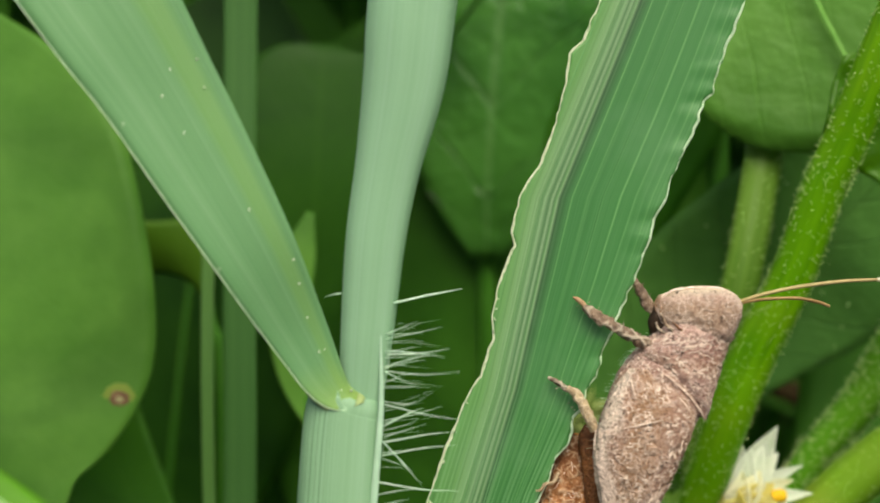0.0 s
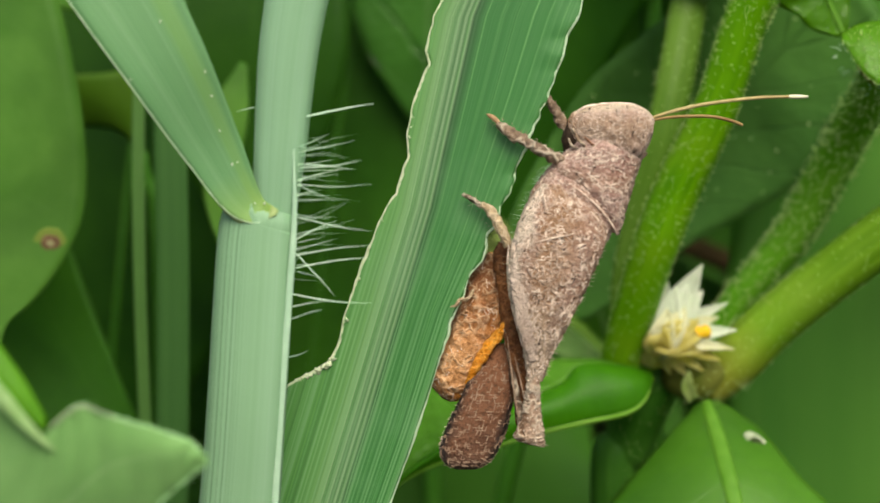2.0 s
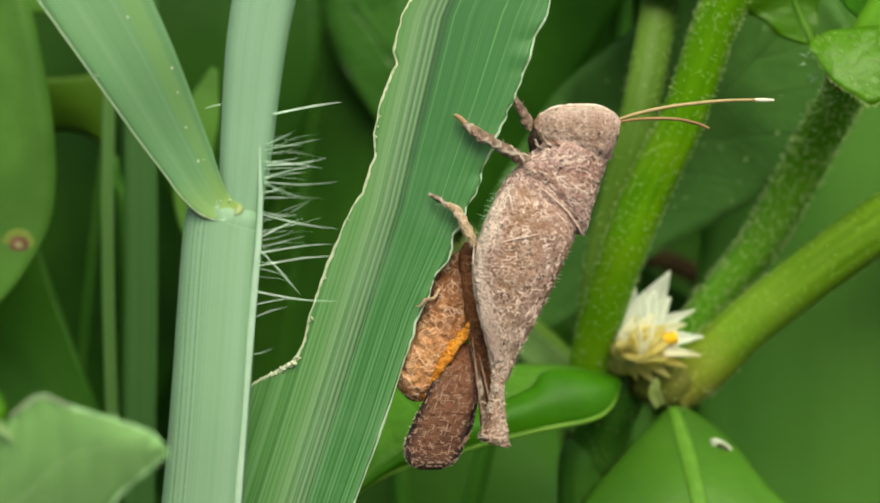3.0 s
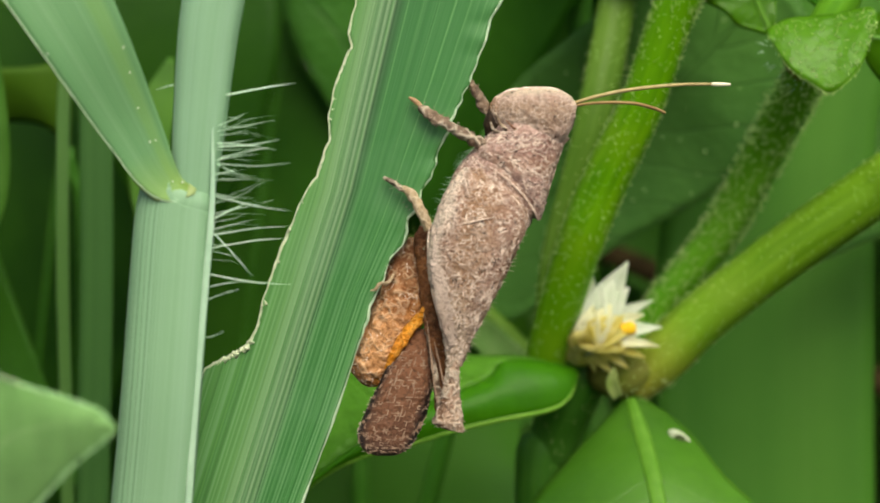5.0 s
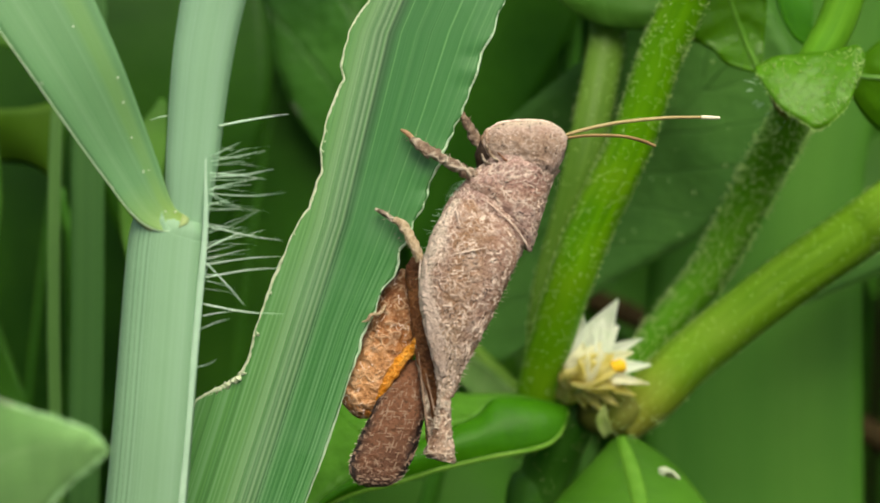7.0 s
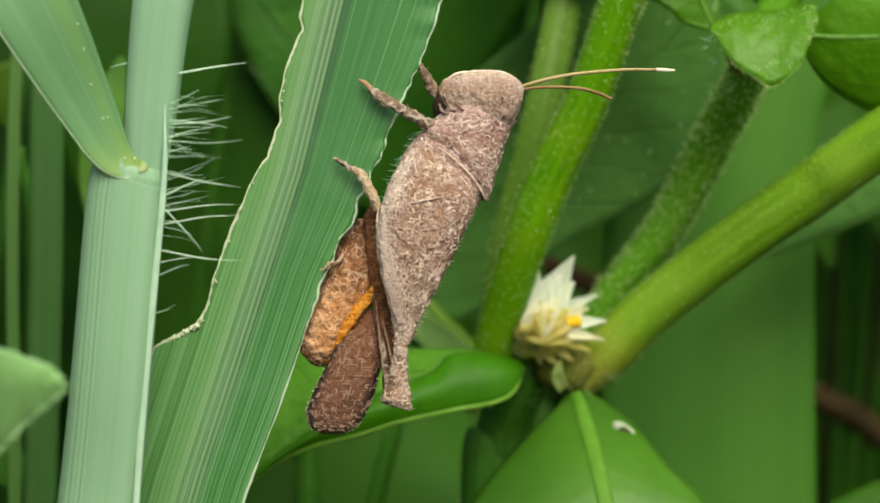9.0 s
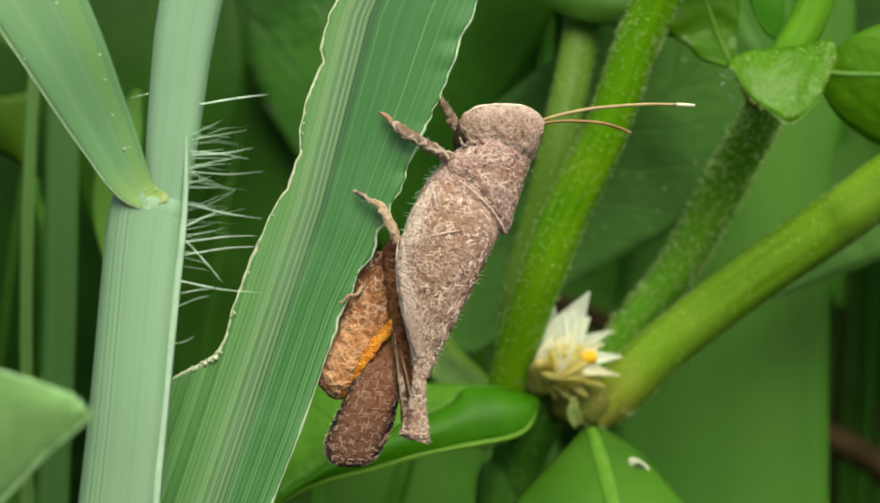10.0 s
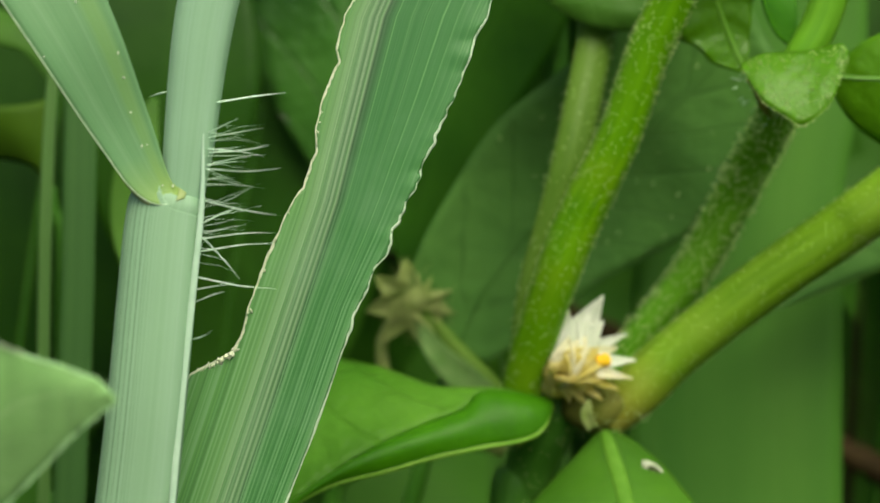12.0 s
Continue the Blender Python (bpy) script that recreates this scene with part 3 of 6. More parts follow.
def tube(points, radii, ring=12, flat=1.0, count=None, ridge=0.0, ridges=9, cap=True, rough=0.0):
    """A round or flattened rod along a smooth line; radii at even stations; flat: depth over width."""
    n = count or 6 * len(points)
    c = [Vector(p) for p in spline(points, n)]
    r = [max(0.005, float(v[0])) for v in spline([(w,) for w in radii], n)]
    bm = bmesh.new()
    uv = bm.loops.layers.uv.new("uv")
    rings = []
    for i in range(n):
        t = (c[min(i + 1, n - 1)] - c[max(i - 1, 0)]).normalized()
        ref = Vector((0, 0, 1)) if abs(t.z) < 0.9 else Vector((0, 1, 0))
        side = t.cross(ref).normalized()
        up = side.cross(t)
        row = []
        for j in range(ring):
            a = 2 * math.pi * j / ring
            k = r[i] * (1 + ridge * math.cos(a * ridges))
            if rough:
                k *= 1 + rough * noise.noise(Vector((c[i].x * 2.6 + math.cos(a), c[i].y * 2.6 + math.sin(a), 7)))
            row.append(bm.verts.new(c[i] + side * (k * math.cos(a)) + up * (k * flat * math.sin(a))))
        rings.append(row)
    for i in range(n - 1):
        for j in range(ring):
            f = bm.faces.new((rings[i][j], rings[i][(j + 1) % ring], rings[i + 1][(j + 1) % ring], rings[i + 1][j]))
            for l, (a, b) in zip(f.loops, ((j, i), (j + 1, i), (j + 1, i + 1), (j, i + 1))):
                l[uv].uv = (a / ring, b / (n - 1))
    if cap:
        bm.faces.new(rings[0])
        bm.faces.new(rings[-1])
    return bm


def body(stations, depth, z, ring=28, count=30, rough=0.0, seed=0, full=0.85, grain=0.0):
    """A rounded lump: at each station its two edges (x, y) and (x, y); depth: half thickness at each station."""
    e = spline([(*a, *b, d, zz) for (a, b), d, zz in zip(stations, depth, z if isinstance(z, (list, tuple)) else [z] * len(stations))], count)
    bm = bmesh.new()
    uv = bm.loops.layers.uv.new("uv")
    rings = []
    for i, (ax, ay, bx, by, d, zz) in enumerate(e):
        d = max(d, 0.03)
        row = []
        for j in range(ring):
            a = 2 * math.pi * j / ring
            s, k = math.cos(a), math.sin(a)
            k = math.copysign(abs(k) ** full, k)
            x, y = (ax + bx) / 2 + (bx - ax) / 2 * s, (ay + by) / 2 + (by - ay) / 2 * s
            p = Vector((x, y, zz + d * k))
            if rough:
                p += (p - Vector(((ax + bx) / 2, (ay + by) / 2, zz))).normalized() * (rough * noise.noise(p * 1.7 + Vector((seed, 0, 0))) + grain * noise.noise(p * 6.5 + Vector((0, seed, 0))) + grain * 0.7 * noise.noise(p * 13.0))
            row.append(bm.verts.new(p))
        rings.append(row)
    for i in range(count - 1):
        for j in range(ring):
            f = bm.faces.new((rings[i][j], rings[i][(j + 1) % ring], rings[i + 1][(j + 1) % ring], rings[i + 1][j]))
            for l, (a, b) in zip(f.loops, ((j, i), (j + 1, i), (j + 1, i + 1), (j, i + 1))):
                l[uv].uv = (a / ring, b / (count - 1))
    bm.faces.new(rings[0])
    bm.faces.new(rings[-1])
    return bm


def body_point(stations, depth, z, s, a, lift=0.0, full=0.85):
    """A point on the skin of body(): s along it, from 0 to 1, a round it (90 degrees faces the viewer)."""
    zs = z if isinstance(z, (list, tuple)) else [z] * len(stations)
    ax, ay, bx, by, d, zz = spline([(*p, *q, e, k) for (p, q), e, k in zip(stations, depth, zs)], 61)[int(60 * min(max(s, 0), 1))]
    c, k = math.cos(a), math.sin(a)
    k = math.copysign(abs(k) ** full, k)
    out = Vector(((bx - ax) / 2 * c, (by - ay) / 2 * c, d * k))
    return Vector(((ax + bx) / 2, (ay + by) / 2, zz)) + out + out.normalized() * lift


def ridges_on(stations, depth, z, number, seed, r=0.05, step=0.02, square=False, range_s=(0.04, 0.96), full=0.6):
    """Short wandering ridges that lie on a body's skin."""
    rnd = random.Random(seed)
    bm = bmesh.new()
    for turn in range(number):
        s, a = rnd.uniform(*range_s), rnd.uniform(0.1, math.pi - 0.1)
        if square:
            s, a = 0.12 + 0.84 * (turn // 11 + rnd.random() * 0.5) / math.ceil(number / 11), 0.25 + 2.6 * (turn % 11 + rnd.random() * 0.5) / 11
        way = rnd.choice((0, 1.57, 3.14, 4.71)) if square else rnd.uniform(0, 6.28)
        pts = []
        for k in range(rnd.randint(3, 5) if square else rnd.randint(4, 7)):
            pts.append(body_point(stations, depth, z, s, a, 0.015, full))
            s, a = s + step * math.cos(way), a + step * 6 * math.sin(way)
            if not (0.01 < s < 0.99 and 0.05 < a < math.pi - 0.05):
                break
            way += rnd.choice((0, 1.57, 1.57, -1.57)) if square else rnd.uniform(-1.3, 1.3)
        pts = [p for k, p in enumerate(pts) if k == 0 or (p - pts[k - 1]).length > 0.02]
        w = r * rnd.uniform(0.6, 1.2)
        for p, q in zip(pts, pts[1:]):
            d = (q - p).normalized()
            e = d.cross(Vector((0, 0, 1)))
            if e.length < 0.05:
                continue
            e = e.normalized() * w
            n = e.cross(d).normalized() * w
            v = [bm.verts.new(x) for x in (p - e, p + n, p + e, q - e, q + n, q + e)]
            bm.faces.new((v[0], v[1], v[4], v[3]))
            bm.faces.new((v[1], v[2], v[5], v[4]))
    return bm


def fringe_on(stations, depth, z, sides, number, seed, long=0.5, r=0.02):
    """Fine hairs along a body's outline."""
    rnd = random.Random(seed)
    bm = bmesh.new()
    for _ in range(number):
        s = rnd.uniform(0.03, 0.97)
        a = rnd.choice(sides) + rnd.uniform(-0.35, 0.35)
        p, q = body_point(stations, depth, z, s, a, 0.0, 0.6), body_point(stations, depth, z, s, a, long * rnd.uniform(0.5, 1.2), 0.6)
        q += Vector((rnd.uniform(-0.2, 0.2), rnd.uniform(-0.25, 0.15), rnd.uniform(0, 0.2))) * long
        add_spike(bm, p, q, r, 3)
    return bm


def between(edge_a, edge_b, ns=24, nc=11, bulge=0.0, wave=0.0):
    """Rows of points from one edge line to another, arched towards the viewer by bulge."""
    a, b = spline(edge_a, ns), spline(edge_b, ns)
    rows = []
    for i in range(ns):
        p, q = Vector(a[i]), Vector(b[i])
        f = math.sin(math.pi * i / (ns - 1)) ** 0.5
        rows.append([p.lerp(q, j / (nc - 1)) + Vector((0, 0.25, 1)) * (bulge * f * math.sin(math.pi * j / (nc - 1)) + wave * math.sin(i * 0.9 + j * 0.7)) for j in range(nc)])
    return rows


def add_spike(bm, a, b, r, sides=4, bend=0.0):
    """A fine tapering hair from a to b, added to a bmesh."""
    a, b = Vector(a), Vector(b)
    t = (b - a).normalized()
    s = t.orthogonal().normalized()
    u = t.cross(s)
    m = (a + b) / 2 + s * bend
    rings = []
    for p, k in ((a, 1.0), (m, 0.7)):
        rings.append([bm.verts.new(p + (s * math.cos(q) + u * math.sin(q)) * r * k) for q in (2 * math.pi * j / sides for j in range(sides))])
    tip = bm.verts.new(b)
    for j in range(sides):
        k = (j + 1) % sides
        bm.faces.new((rings[0][j], rings[0][k], rings[1][k], rings[1][j]))
        bm.faces.new((rings[1][j], rings[1][k], tip))


def fuzz(points, radii, number, length, r, seed, flat=1.0, lean=0.3, down=0.0):
    """Short hairs that stand off a stem."""
    rnd = random.Random(seed)
    n = 60
    c = [Vector(p) for p in spline(points, n)]
    w = [float(v[0]) for v in spline([(q,) for q in radii], n)]
    bm = bmesh.new()
    for _ in range(number):
        i = rnd.randrange(1, n - 1)
        t = (c[i + 1] - c[i - 1]).normalized()
        side = t.cross(Vector((0, 0, 1))).normalized()
        up = side.cross(t)
        a = rnd.uniform(-0.35, math.pi + 0.35)
        out = side * math.cos(a) + up * math.sin(a) * flat
        p = c[i] + (c[i + 1] - c[i]) * rnd.random() + out * w[i] * 0.97
        way = out + t * rnd.uniform(-lean, lean) + Vector((0, 1, 0)) * (rnd.uniform(-0.3, 0.5) - down)
        add_spike(bm, p, p + way.normalized() * length * rnd.uniform(0.5, 1.2), r, 3, rnd.uniform(-0.08, 0.08) * length)
    return bm


def near(rows, place, lift):
    """The point of a leaf's face below a place, lifted off it a little."""
    p = min((q for r in rows for q in r), key=lambda q: (q.x - place[0]) ** 2 + (q.y - place[1]) ** 2)
    return (place[0], place[1], p.z + lift)


def leaf_part(parent, mat, spine, left, right=None, name="leaf", label="", rib=0.0, thick=0.3, rib_mat=None, **kw):
    right = right or left
    ob = part(name, sheet(leaf_rows(spine, left, right, **kw), thick), mat, parent, label)
    if rib:
        n = Vector(kw.get("normal", (0, 0, 1))).normalized() * thick * 0.5
        pts = [Vector(p) + n for p in spline(spine, 9)]
        part("midrib", tube(pts, [rib, rib * 0.9, rib * 0.7, rib * 0.4, rib * 0.15], 8, 0.7, 24), rib_mat or RIB, ob)
    return ob


# ---- ground ----
def ground():
    bm = bmesh.new()
    size, n = 150.0, 60
    line = [size * math.copysign(abs(2 * i / n - 1) ** 4, i - n / 2) for i in range(n + 1)]
    grid = [[bm.verts.new((x, y, 0.006 * noise.noise(Vector((x * 9, y * 9, 0))) if abs(x) + abs(y) < 5 else 0)) for x in line] for y in line]
    for i in range(n):
        for j in range(n):
            bm.faces.new((grid[i][j], grid[i][j + 1], grid[i + 1][j + 1], grid[i + 1][j]))
    me = bpy.data.meshes.new("ground")
    bm.to_mesh(me)
    bm.free()
    me.materials.append(SHADED_SOIL)
    tagged(new("ground", me), "bare soil under the weeds, its shade put into a near-black colour", "ground", kind="structure")


ground()


# ---- the grass with its hairy sheath ----
def grass_culm():
    base = (-42, ground_y(-85), -85)
    g = thing("grass_plant", base, "pale green grass stalk with hairy sheath and slanting leaf", "grass")
    low = [base, (-34, -170, -55), (-29.0, -76.0, -6.0), (-24.1, -34.5, 4.0), (-22.1, -17.3, 5.5), (-21.4, -10.1, 6.0), (-20.5, 1.9, 6.0), (-20.1, 3.7, 6.0), (-20.0, 4.3, 5.9)]
    part("sheath", tube(low, [2.9, 2.9, 3.0, 2.95, 2.9, 2.85, 2.8, 2.6, 2.1], 72, 0.5, 110, 0.012, 30), SHEATH, g, "pale ribbed sheath round the culm")
    part("sheath_edge", tube([(-20.4, -34.0, 6.0), (-19.4, -17.8, 6.4), (-18.8, -10.0, 6.6), (-18.1, -2.1, 6.7), (-17.6, 3.9, 6.8), (-17.6, 8.9, 6.8)], [0.24, 0.26, 0.26, 0.22, 0.05], 10, 0.4, 40), CULM_EDGE, g, "thin whitish overlapping edge of the sheath")
    up = [(-19.9, -1.4, 5.6), (-19.5, 1.8, 5.7), (-19.1, 4.6, 5.8), (-18.7, 8.6, 5.9), (-18.0, 15.5, 6.0), (-17.1, 20.7, 6.0), (-15.9, 26.7, 6.0), (-15.2, 32.7, 6.0), (-13.8, 42.8, 5.5), (-12.5, 54.1, 4.0)]
    part("culm", tube(up, [1.5, 1.52, 1.58, 1.88, 2.15, 2.35, 2.95, 3.2, 3.2, 2.6], 48, 0.6, 100, 0.01, 11), CULM, g, "pale smooth upper stalk")
    # the blade that leaves the sheath mouth
    spine = [(-18.8, 4.2, 7.0), (-20.7, 5.1, 7.1), (-22.7, 9.1, 7.9), (-25.3, 15.1, 9.8), (-28.5, 21.3, 10.6), (-31.5, 26.8, 11.2), (-34.6, 32.2, 12.0), (-40.0, 40.6, 13.0), (-48.6, 52.1, 14.0)]
    wl, wr = [0.2, 1.7, 2.7, 3.9, 4.8, 5.4, 6.2, 6.6, 5.5], [0.2, 0.9, 1.5, 2.05, 2.5, 2.9, 3.4, 4.0, 3.6]
    rows = leaf_rows(spine, wl, wr, (0.25, 0.1, 1), 0.07, 0.0, 90, 17)
    blade = part("blade", sheet(rows, 0.12), YOUNG, g, "fresh green grass blade folded at its base")
    part("blade_edge", tube([tuple(r[0] + Vector((-0.02, 0, 0.06))) for r in rows[2::3]], [0.03, 0.05, 0.05, 0.05, 0.05], 8, 1.0, 90), MARGIN, blade, "pale left margin of the blade")
    collar = [[p + Vector((0.03, 0, 0.12)) for p in r] for r in rows[:4]]
    part("ligule", sheet(collar, 0.1), LIGULE, g, "yellowish collar where blade meets sheath")
    part("collar", tube([tuple(r[0] + Vector((0.12, 0.10, -0.34))) for r in rows[0:19:2]], [0.1, 0.36, 0.42, 0.4, 0.3, 0.12], 14, 0.45, 50), LIGULE, g, "pale swelling below the blade's foot")
    rnd = random.Random(3)
    specks = bmesh.new()
    for k in range(17):
        r = rows[rnd.randrange(4, 60)]
        p = r[rnd.choice((1, 2, 3, 6, 9, 12, 14))] + Vector((rnd.uniform(-0.3, 0.3), rnd.uniform(-0.3, 0.3), 0.17))
        m = Matrix.Translation(p) @ Matrix.Diagonal((rnd.uniform(0.04, 0.10), rnd.uniform(0.05, 0.14), 0.03, 1))
        bmesh.ops.create_icosphere(specks, subdivisions=1, radius=1.0, matrix=m)
    part("specks", specks, BRACT, blade, "tiny whitish dust specks", kind="stuff")
    # long silky hairs at the mouth of the sheath
    roots = [(366, 170, 490, 149, 0.16), (272, 152, 240, 161, 0.1), (350, 225, 405, 200, 0.08), (352, 262, 462, 249, 0.13), (350, 255, 455, 268, 0.09), (300, 300, 440, 264, 0.1),
             (348, 292, 482, 291, 0.08), (344, 350, 480, 377, 0.1), (342, 392, 418, 358, 0.1), (341, 420, 478, 405, 0.1), (340, 443, 476, 426, 0.11), (342, 415, 412, 494, 0.09),
             (336, 490, 480, 508, 0.12), (336, 512, 400, 502, 0.08), (333, 535, 388, 517, 0.09), (327, 603, 362, 590, 0.09)]
    for k in range(15):
        y0 = 225 + 235 * ((k + rnd.random()) / 15) ** 1.2
        x0 = 352 - (y0 - 215) * 0.06
        roots.append((x0, y0, x0 + rnd.uniform(40, 110), y0 + rnd.uniform(-42, 30), rnd.uniform(0.04, 0.065)))
    for x0, y0, x1, y1, r in roots:
        a, b = spot(x0, y0, 6.6), spot(x1, y1, 6.0 + rnd.uniform(-1.5, 2.5))
        m = a.lerp(b, 0.55) + Vector((rnd.uniform(-0.4, 0.4), rnd.uniform(-1.0, 0.7), rnd.uniform(0, 1.2))) * (a - b).length * 0.05
        part("hair", tube([tuple(a), tuple(m), tuple(b)], [r * 0.40, r * 0.34, r * 0.06], 5, 1.0, 11), HAIR, g)
    down = bmesh.new()
    for k in range(18):
        y0 = rnd.uniform(210, 470)
        x0 = 352 - (y0 - 210) * 0.06
        a, b = spot(x0, y0, 6.3), spot(x0 + rnd.uniform(30, 125), y0 + rnd.uniform(-45, 35), 6.0 + rnd.uniform(-3, 3))
        add_spike(down, a, b, 0.016, 3, rnd.uniform(-0.7, 0.7))
    part("down", down, HAIR, g, "finest silky hairs of the sheath", kind="stuff")
    return g


def spot(across, down, z):
    """A place near the sheath mouth: steps of 1/24 mm to the right and downwards at the middle plane."""
    k = (147.4 - z) / 147.4 / 24.0
    return Vector(((across - 784) * k, (448 - down) * k, z))


culm = grass_culm()


# ---- the chewed blade ----
RIGHT_EDGE = ((40.0, 11.6), (33.2, 9.04), (28.9, 7.4), (24.3, 5.5), (18.7, 2.96), (12.6, 0.67), (7.8, -1.4), (1.8, -3.9), (-3.4, -6.4), (-7.2, -7.7), (-12.2, -9.35), (-18.7, -11.8), (-26, -14.2), (-36, -17.0))
MIDRIB = ((40.0, 4.2), (30.0, 0.1), (18.7, -4.65), (4.5, -8.0), (-10.5, -12.75), (-18.7, -15.4), (-36, -20.2))
EATEN = ((40, 0), (33.2, 0.0), (30.2, -0.2), (29.5, -0.8), (27, -0.2), (24, 0.25), (21.1, 0.45), (19.9, 0.1), (18.7, 0.0), (16.2, 0.3), (15.2, 0.95), (14.5, 0.85), (12.4, 0.8), (9.9, 1.33), (8.6, 2.05), (5.3, 2.33), (4.6, 2.0),
         (3, 1.95), (1.2, 1.95), (-1.75, 2.25), (-5.9, 2.75), (-7.3, 2.3), (-8.0, 1.2), (-8.8, -0.1), (-36, -0.4))


def along(table, y):
    ys = [p[0] for p in table][::-1]
    return float(np.interp(y, ys, [p[1] for p in table][::-1]))


def chewed_blade():
    base = (-40, ground_y(-70), -70)
    g = thing("chewed_grass_leaf", base, "green grass leaf with one edge eaten away, holding a grasshopper", "grass")
    rows, us = [], []
    ns, nc = 300, 31
    for i in range(ns):
        y = 40 - 76 * i / (ns - 1)
        wavy = min(1.0, max(0.12, (y + 10) / 8))
        xr = along(RIGHT_EDGE, y) + wavy * (0.36 * noise.noise(Vector((y * 0.62, 0, 0))) + 0.26 * noise.noise(Vector((y * 1.5, 5, 0))) + 0.16 * noise.noise(Vector((y * 3.1, 8, 0))))
        xm = along(MIDRIB, y)
        even = along(RIGHT_EDGE, y)
        xl = along(RIGHT_EDGE, y) - 10.63 + along(EATEN, y)
        xl += (0.12 * noise.noise(Vector((y * 1.3, 9, 0))) + 0.09 * noise.noise(Vector((y * 4.1, 3, 0)))) if -9 < y else 0
        row, u = [], []
        for j in range(nc):
            f = j / (nc - 1)
            x = xl + (xr - xl) * f
            d = x - xm
            z = 0.16 * abs(d) - 0.55 - 0.02 * d * (d > 0) + 0.035 * math.sin(d * 7.5)
            z += wavy * 0.22 * noise.noise(Vector((y * 0.8, 2, 0))) * max(0.0, f - 0.8) * 5
            row.append(Vector((x, y, z - 0.0004 * (y - 5) ** 2)))
            u.append(0.5 + (d / 20 if d < 0 else 0.4 * d / (even - xm)))
        rows.append(row)
        us.append(u)
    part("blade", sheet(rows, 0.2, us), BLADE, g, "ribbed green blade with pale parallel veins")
    left, right = [tuple(r[0]) for r in rows], [tuple(r[-1]) for r in rows]
    part("eaten_margin", tube(left[::2], [0.08 + 0.05 * abs(math.sin(k * 2.3)) for k in range(40)], 8, 1.0, 400, rough=0.5), CHEWED, g, "dried straw-coloured chewed edge")
    part("margin", tube(right[::2], [0.105 + 0.025 * math.sin(k * 1.7) for k in range(40)], 8, 1.0, 400), MARGIN, g, "thin pale wavy edge")
    rnd = random.Random(11)
    crumbs = bmesh.new()
    for k in range(86):
        y = rnd.uniform(-8.9, -6.7) if k < 70 else rnd.uniform(-6.5, 14)
        x = along(RIGHT_EDGE, y) - 10.63 + along(EATEN, y)
        p = Vector((x + rnd.uniform(-0.05, 0.2), y + rnd.uniform(-0.1, 0.1), rnd.uniform(0.1, 0.4)))
        r = rnd.uniform(0.04, 0.15) if k < 70 else rnd.uniform(0.03, 0.09)
        m = Matrix.Translation(p) @ Matrix.Rotation(rnd.random() * 3, 4, "Z") @ Matrix.Diagonal((r * rnd.uniform(1, 2.6), r * rnd.uniform(0.6, 1.2), r * 0.7, 1))
        for v in bmesh.ops.create_icosphere(crumbs, subdivisions=1, radius=1.0, matrix=m)["verts"]:
            v.co += (v.co - p) * rnd.uniform(-0.5, 0.7)
    part("bite_debris", crumbs, CHEWED, g, "ragged dry crumbs on the bitten edge", kind="stuff")
    foot = [base, (-38, -180, -45), (-30, -100, -12), (-26, -60, -4), (-22, -36, -1.4)]
    part("sheath", tube(foot, [2.2, 2.4, 2.8, 3.4, 4.9], 24, 0.3, 50), CULM, g)
    return g


chewed_blade()


